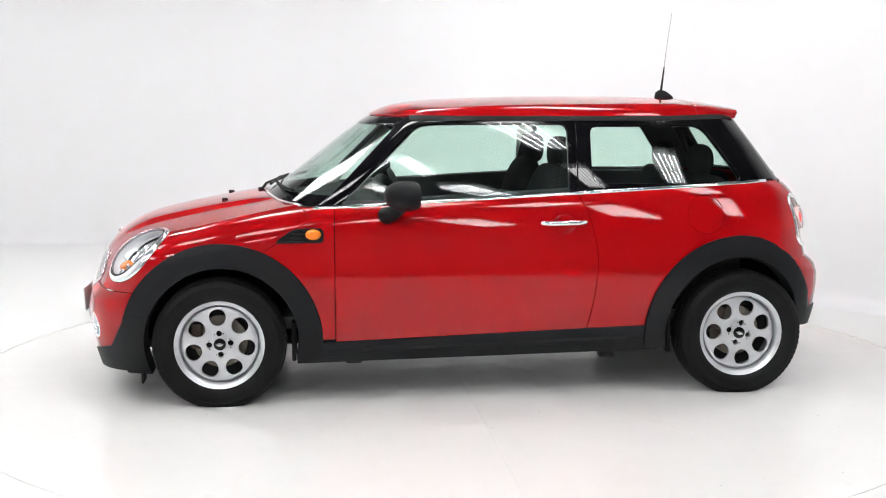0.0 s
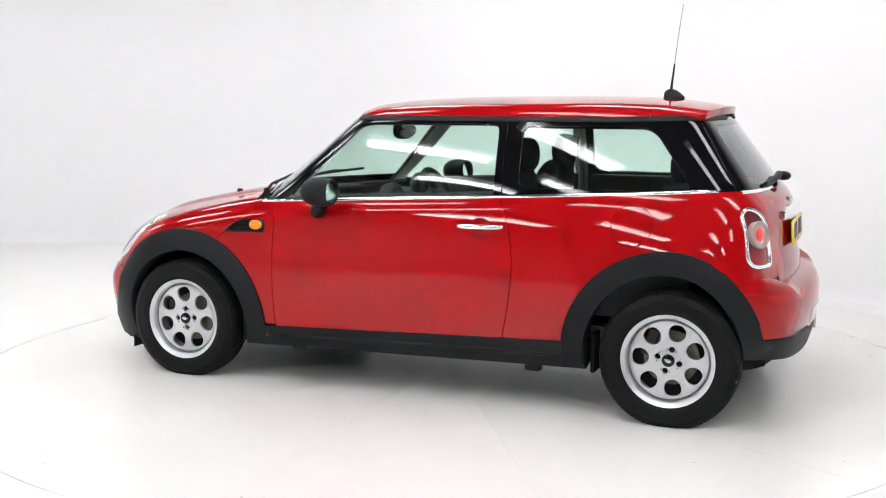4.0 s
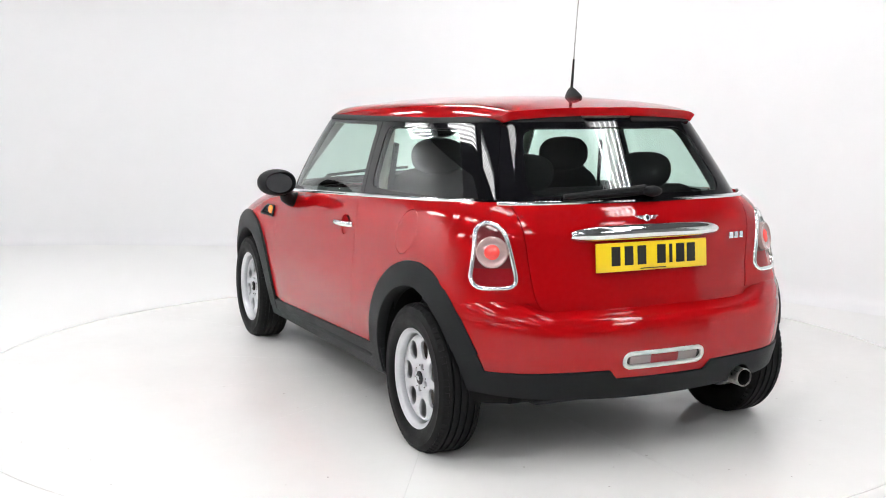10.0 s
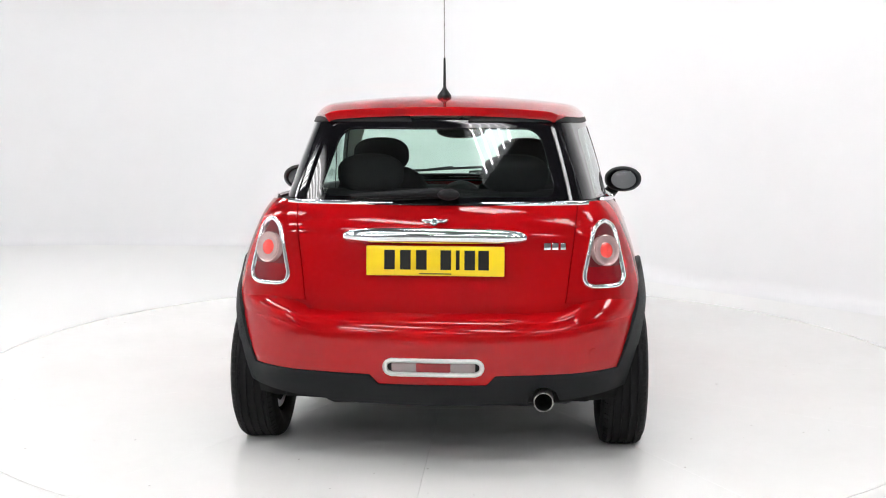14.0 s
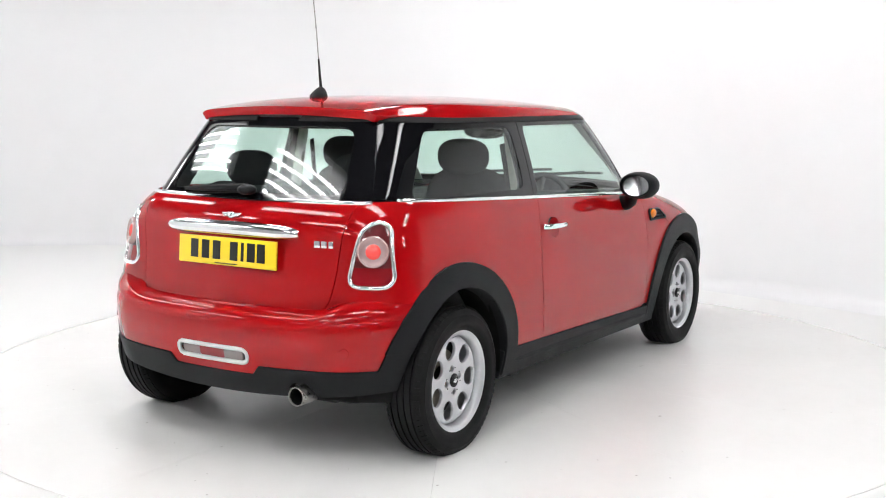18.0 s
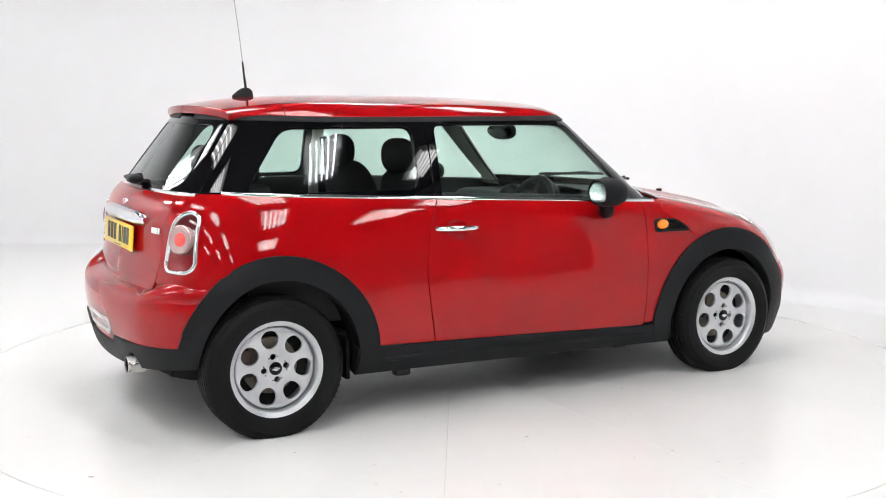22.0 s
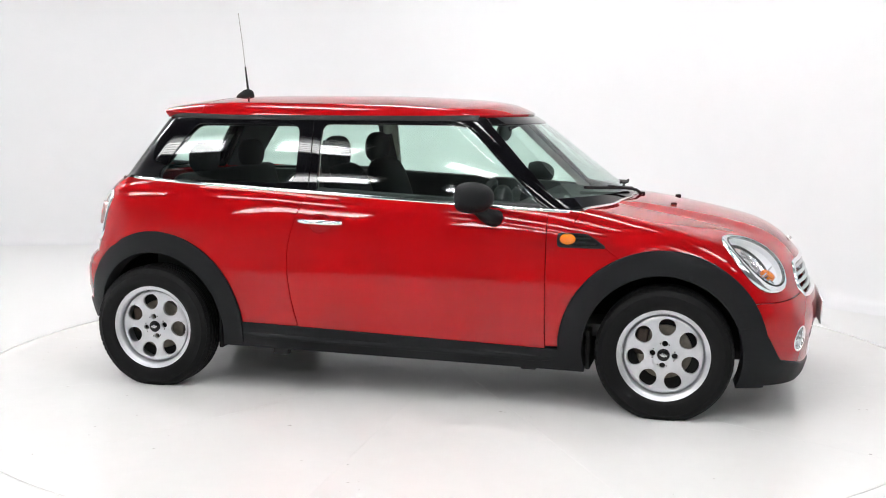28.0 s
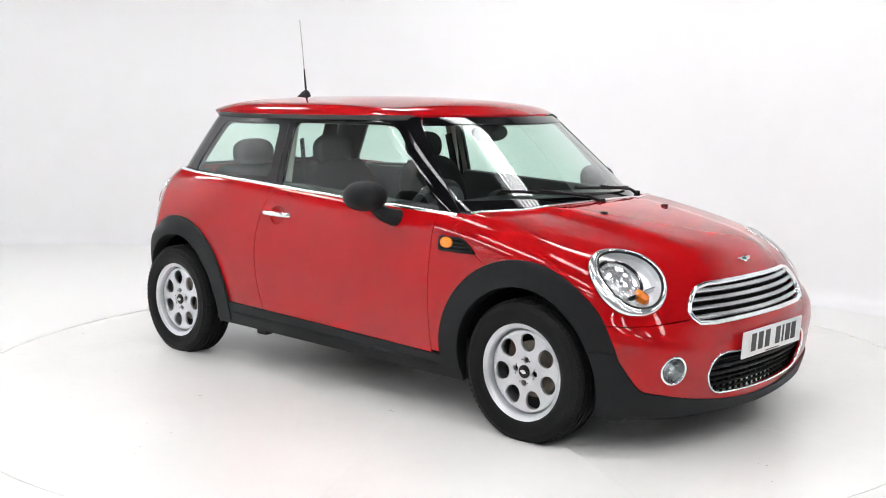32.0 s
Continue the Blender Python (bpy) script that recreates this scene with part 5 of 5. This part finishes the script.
def side_trim():
    for i, s in enumerate((1, -1)):
        door = doors[i]
        # handle with its scooped recess
        y = side_y(-0.365, 0.825)
        cup = bm_lathe([(0.001, -0.0085), (0.024, -0.008), (0.042, -0.005), (0.0525, 0.001)], n=36, axis="z", m=Matrix.Translation((-0.365, y - 0.002, 0.822)) @ Matrix.Rotation(radians(-90), 4, "X") @ Matrix.Diagonal((1.05, 0.9, 1, 1)))
        part("handle_recess", mirror_bm(cup, s), RED, door)
        pts = [(-0.262, side_y(-0.262, 0.828) + 0.004, 0.828), (-0.275, y + 0.018, 0.829), (-0.31, y + 0.030, 0.830), (-0.365, y + 0.034, 0.831), (-0.42, y + 0.031, 0.832), (-0.455, y + 0.018, 0.832), (-0.468, side_y(-0.468, 0.832) + 0.004, 0.832)]
        h = bm_tube(pts, 0.0125, 12)
        part("door_handle", mirror_bm(h, s), CHROME, door, "chrome pull handle")
        part("lock_barrel", mirror_bm(bm_lathe([(0.001, 0.003), (0.008, 0.002), (0.009, -0.002)], n=16, m=Matrix.Translation((-0.40, y + 0.002 - 0.012, 0.792))), s), STEEL, door)
        # mirror
        c = (0.388, 0.893, 0.970)
        shell = ellipsoid((0, 0, 0), (0.098, 0.100, 0.069), seg=40, power=0.94)
        bmesh.ops.bisect_plane(shell, geom=shell.verts[:] + shell.edges[:] + shell.faces[:], plane_co=(-0.055, 0, 0), plane_no=(-1, -0.12, 0), clear_outer=True)
        edge = [e for e in shell.edges if e.is_boundary]
        ex = bmesh.ops.extrude_edge_only(shell, edges=edge)
        nv = [v for v in ex["geom"] if isinstance(v, bmesh.types.BMVert)]
        for v in nv:
            v.co = Vector((v.co.x + 0.012, v.co.y * 0.90, v.co.z * 0.90))
        bmesh.ops.transform(shell, matrix=Matrix.Translation(c), verts=shell.verts)
        mir = part("door_mirror", mirror_bm(shell, s), BLACK_PLASTIC, car, "rounded black door mirror")
        gl = bm_lathe([(0.001, 0.0), (0.05, 0.0), (0.068, 0.0), (0.069, 0.004)], n=40, axis="x", m=Matrix.Translation((c[0] - 0.048, c[1], c[2])) @ Matrix.Rotation(radians(-4), 4, "Z") @ Matrix.Rotation(radians(9), 4, "Y") @ Matrix.Diagonal((1, 1.0, 0.74, 1)))
        part("mirror_glass", mirror_bm(gl, s), CHROME, mir, "mirror glass")
        y2 = side_y(0.52, 0.875)
        stalk = bm_tube([(0.470, y2 - 0.02, 0.866), (0.462, y2 + 0.022, 0.873), (0.438, y2 + 0.052, 0.888), (0.405, y2 + 0.075, 0.922)], 0.041, 16, taper=0.8)
        part("mirror_foot", mirror_bm(stalk, s), BLACK_PLASTIC, mir)
        # scuttle with side repeater
        g = chart(body_f, "side", lin(0.70, 1.02, 60), lin(0.72, 0.84, 30))
        out = lambda V: smax(smax(V[:, 2] - 0.814 + 0.02 * (V[:, 0] - 0.8), 0.752 - V[:, 2], 0.01), smax(V[:, 0] - diag(V) - 0.012, 0.757 - V[:, 0], 0.01), 0.02)
        m = clip(g, out)
        fr = clip(m, lambda V: -out(V) - 0.008)
        sc = skin("side_scuttle", fr if s > 0 else flip_y(fr), body_f, BLACK_PLASTIC, car, offset=0.010, depth=0.014, label="black side scuttle grille with amber repeater")
        bed = clip(m, lambda V: out(V) + 0.006)
        skin("scuttle_bed", bed if s > 0 else flip_y(bed), body_f, DARK, sc, offset=0.002, depth=0)
        for z in (0.772, 0.792):
            x = lin(0.775, 0.93, 14)
            x = x[x < diag(np.stack([x, x * 0, x * 0 + z], 1)) - 0.0]
            p = cast(body_f, np.stack([x, x * 0, x * 0 + z], 1), np.tile([0, 1.0, 0], (len(x), 1)))
            n = gradient(body_f, p)
            ribbon("scuttle_slat", p * np.array([1, s, 1]), n * np.array([1, s, 1]), 0.008, 0.007, BLACK_PLASTIC, sc)
        yy = side_y(0.803, 0.787)
        rep = ellipsoid((0.803, yy + 0.006, 0.789), (0.036, 0.016, 0.025))
        part("repeater", mirror_bm(rep, s), AMBER, sc, "amber side repeater")
        # washer nozzle
        q = cast(body_f, np.array([[1.236, 0.248, 0.6]]), np.array([[0, 0, 1.0]]))[0]
        part("washer_nozzle", mirror_bm(bm_box(q[0], q[1], q[2] + 0.004, 0.030, 0.022, 0.014, 0.005), s), BLACK_PLASTIC, car, "small black washer nozzle")


def screen_at(y, z):
    return cast(cabin_f, np.array([[0.0, y, z]]), np.array([[1.0, 0, 0]]))[0]


def wipers():
    for y0, z0, y1, z1, yp in ((-0.10, 0.985, 0.44, 0.955, 0.50), (0.18 - 0.66, 0.985, -0.02, 0.952, -0.02)):
        a, b = screen_at(y0, z0), screen_at(y1, z1)
        k = [tuple(screen_at(y0 + (y1 - y0) * t, z0 + (z1 - z0) * t) + np.array([0.014, 0, 0.010])) for t in lin(0, 1, 10)]
        w = part("wiper", bm_tube(k, 0.0075, 8), RUBBER_SEAL, car, "black windscreen wiper")
        mid = np.array(k[3])
        foot = screen_at(yp, 0.93) + np.array([0.035, 0, -0.002])
        part("wiper_arm", bm_tube([tuple(foot), tuple(foot * 0.75 + mid * 0.25 + np.array([0.012, 0, 0.018])), tuple(mid + np.array([0.006, 0, 0.010]))], 0.009, 8, taper=0.6), BLACK_PLASTIC, w)
        part("wiper_pivot", bm_lathe([(0.001, 0.03), (0.014, 0.028), (0.018, 0.0)], n=16, axis="z", m=Matrix.Translation(tuple(foot - np.array([0, 0, 0.012])))), BLACK_PLASTIC, w)
    # hatch wiper
    def glass(y, z):
        return cast(cabin_f, np.array([[-0.6, y, z]]), np.array([[-1.0, 0, 0]]))[0]
    piv = glass(-0.05, 1.035) + np.array([-0.035, 0, 0.008])
    w = part("hatch_wiper", ellipsoid(tuple(piv), (0.035, 0.042, 0.022)), BLACK_PLASTIC, car, "black hatch wiper")
    k = [tuple(glass(y, 1.045 - 0.02 * t) + np.array([-0.022 + 0.010 * t, 0, 0.005])) for y, t in zip(lin(-0.03, 0.33, 8), lin(0, 1, 8))]
    part("wiper_arm", bm_tube(k, 0.019, 10, taper=0.5), BLACK_PLASTIC, w)
    part("wiper_blade", bm_tube([tuple(np.array(q) + np.array([0.006, 0, -0.018])) for q in k], 0.006, 6), RUBBER_SEAL, w)


def aerial():
    z = cast(roof_f, np.array([[-1.07, 0, 1.0]]), np.array([[0, 0, 1.0]]))[0][2] + 0.008
    bm = bmesh.new()
    rings = []
    for k, (rx, ry, h, sh) in enumerate(((0.052, 0.030, -0.004, 0), (0.051, 0.029, 0.008, 0), (0.044, 0.020, 0.020, 0.006), (0.034, 0.012, 0.032, 0.012), (0.022, 0.008, 0.040, 0.014), (0.010, 0.005, 0.044, 0.016))):
        rings.append([bm.verts.new((-1.080 + sh + rx * math.cos(a), ry * math.sin(a), z + h)) for a in np.linspace(0, 2 * math.pi, 24, endpoint=False)])
    for a, b in zip(rings, rings[1:]):
        for i in range(24):
            bm.faces.new((a[i], a[(i + 1) % 24], b[(i + 1) % 24], b[i]))
    bm.faces.new(rings[-1])
    f = part("aerial", bm, BLACK_PLASTIC, car, "black roof aerial with a thin mast")
    part("mast_grip", bm_tube([(-1.064, 0, z + 0.036), (-1.078, 0, z + 0.165)], 0.0065, 10, taper=0.62), RUBBER_SEAL, f)
    part("mast", bm_tube([(-1.078, 0, z + 0.165), (-1.090, 0, z + 0.28), (-1.112, 0, z + 0.45)], 0.0024, 8), STEEL, f)


# ---------------------------------------------------------------- cabin
def seat(x, y):
    base = part("seat_cushion", bm_box(x + 0.18, y, 0.47, 0.52, 0.48, 0.18, 0.06, 4), FABRIC, car, "charcoal fabric front seat")
    back = ellipsoid((0, 0, 0), (0.085, 0.245, 0.33), seg=32, power=0.62)
    bmesh.ops.transform(back, matrix=Matrix.Translation((x - 0.13, y, 0.76)) @ Matrix.Rotation(radians(-14), 4, "Y"), verts=back.verts)
    part("seat_back", back, FABRIC, base)
    hr = ellipsoid((x - 0.235, y, 1.135), (0.055, 0.135, 0.085), seg=28, power=0.8)
    part("headrest", hr, FABRIC, base, "rounded dark headrest")
    for dy in (-0.05, 0.05):
        part("headrest_post", bm_tube([(x - 0.225, y + dy, 1.00), (x - 0.235, y + dy, 1.10)], 0.006, 8), STEEL, base)


def cabin():
    for y in (0.345, -0.345):
        seat(-0.20, y)
    bench = part("rear_bench", bm_box(-0.86, 0, 0.48, 0.46, 1.06, 0.18, 0.05, 3), FABRIC, car, "charcoal fabric rear bench")
    bk = bm_box(0, 0, 0, 0.13, 1.10, 0.58, 0.045, 3, m=Matrix.Translation((-1.13, 0, 0.745)) @ Matrix.Rotation(radians(-14), 4, "Y"))
    part("bench_back", bk, FABRIC, bench)
    for y in (0.30, -0.30):
        part("headrest", ellipsoid((-1.185, y, 1.095), (0.048, 0.140, 0.082), seg=28, power=0.8), FABRIC, bench, "rear headrest")
        for dy in (-0.05, 0.05):
            part("headrest_post", bm_tube([(-1.175, y + dy, 0.98), (-1.185, y + dy, 1.06)], 0.006, 8), STEEL, bench)
    part("cabin_floor", bm_box(-0.15, 0, 0.36, 2.3, 1.36, 0.06, 0.01), CABIN, car)
    part("parcel_shelf", bm_box(-1.36, 0, 0.90, 0.30, 1.02, 0.02, 0.006), CABIN, car)
    part("load_floor", bm_box(-1.36, 0, 0.62, 0.36, 1.0, 0.03, 0.006), CABIN, car)
    for s in (1, -1):
        lining = bm_box(0.12, s * 0.700, 0.69, 1.10, 0.05, 0.54, 0.02)
        for v in lining.verts:
            v.co.z -= 0.05 * (v.co.x - 0.12) if v.co.z > 0.7 else 0.0
        part("door_lining", lining, CABIN, car, "dark door lining")
        part("quarter_lining", bm_box(-0.90, s * 0.628, 0.71, 0.78, 0.05, 0.56, 0.02), CABIN, car)
        part("centre_post_trim", bm_tube([(-0.455, s * 0.672, 0.72), (-0.462, s * 0.650, 0.98), (-0.455, s * 0.592, 1.29)], 0.030, 10, taper=0.8), CABIN_PALE, car, "pale grey centre post trim")
        strap = [(-0.44, s * 0.560, 1.20), (-0.40, s * 0.575, 1.0), (-0.36, s * 0.585, 0.80), (-0.34, s * 0.590, 0.55)]
        ribbon("seat_belt", strap, [(0.2, -s * 0.95, 0)] * 4, 0.045, 0.0015, FABRIC, car, label="dark seat belt strap")
    m = chart(body_f, "side", lin(-1.42, 0.74, 60), lin(0.80, 1.02, 10))
    m = clip(m, lambda V: V[:, 2] - belt(V[:, 0]) + 0.003)
    both("window_sill_lining", m, body_f, CABIN, car, offset=-0.024, depth=0.012)
    dash = bm_box(0.62, 0, 0.80, 0.42, 1.34, 0.24, 0.07, 4)
    for v in dash.verts:
        if v.co.z > 0.8:
            v.co.z -= 0.10 * (v.co.y / 0.67) ** 2 * 0.4
    d = part("dashboard", dash, CABIN, car, "dark grey dashboard")
    part("speedometer", bm_lathe([(0.001, 0.0), (0.115, 0.0), (0.13, 0.015), (0.13, 0.06)], n=36, axis="x", m=Matrix.Translation((0.40, 0, 0.82))), CABIN, d)
    part("instrument_pod", ellipsoid((0.42, -0.355, 0.925), (0.05, 0.075, 0.065)), CABIN, d)
    part("dash_shelf", bm_box(0.86, 0, 0.86, 0.20, 1.18, 0.06, 0.02), CABIN, d)
    M = Matrix.Translation((0.30, -0.355, 0.84)) @ Matrix.Rotation(radians(-66), 4, "Y")
    ring = [tuple(M @ Vector((0.18 * math.cos(a), 0.18 * math.sin(a), 0))) for a in np.linspace(0, 2 * math.pi, 40, endpoint=False)]
    st = part("steering_wheel", bm_tube(ring, 0.016, 10, closed=True), CABIN, car, "black three-spoke steering wheel")
    part("wheel_hub", ellipsoid((0, 0, 0), (0.07, 0.07, 0.03), m=M), CABIN, st)
    for a in (0, 180, 270):
        c, q = math.cos(radians(a + 90)), math.sin(radians(a + 90))
        part("spoke", bm_tube([tuple(M @ Vector((0.05 * c, 0.05 * q, 0))), tuple(M @ Vector((0.17 * c, 0.17 * q, 0)))], 0.014, 8), CABIN, st)
    part("steering_column", bm_tube([tuple(M @ Vector((0, 0, 0))), (0.50, -0.355, 0.76)], 0.03, 10), CABIN, st)
    m = part("rear_view_mirror", ellipsoid((0.36, 0, 1.235), (0.022, 0.135, 0.046), power=0.85), CABIN, car, "oval interior mirror")
    part("mirror_stem", bm_tube([(0.37, 0, 1.245), (0.47, 0, 1.30)], 0.012, 8), CABIN, m)
    # face coloured black to stand for the dark cabin reflected in it
    part("mirror_face", bm_lathe([(0.001, 0), (0.03, 0.0), (0.032, 0.003)], n=28, axis="x", m=Matrix.Translation((0.337, 0, 1.235)) @ Matrix.Diagonal((1, 3.8, 1.2, 1))), GLOSS_BLACK, m)


side_trim()
wipers()
aerial()
cabin()


def motions():
    """The turntable and the car on it turn clockwise at a steady rate."""
    rows_car, rows_table = [], []
    for i in range(17):
        t = 2.0 * i
        turn = 7.20 - 7.1745 * t
        spin = pose(0, 0, 0, 0, 0, turn)
        rows_table.append((t, spin))
        rows_car.append((t, spin @ pose(0, 0, 0, 0, 0, 180) @ pose(AXIS[0], AXIS[1], 0)))
    walk(table, rows_table)
    walk(car, rows_car)


motions()
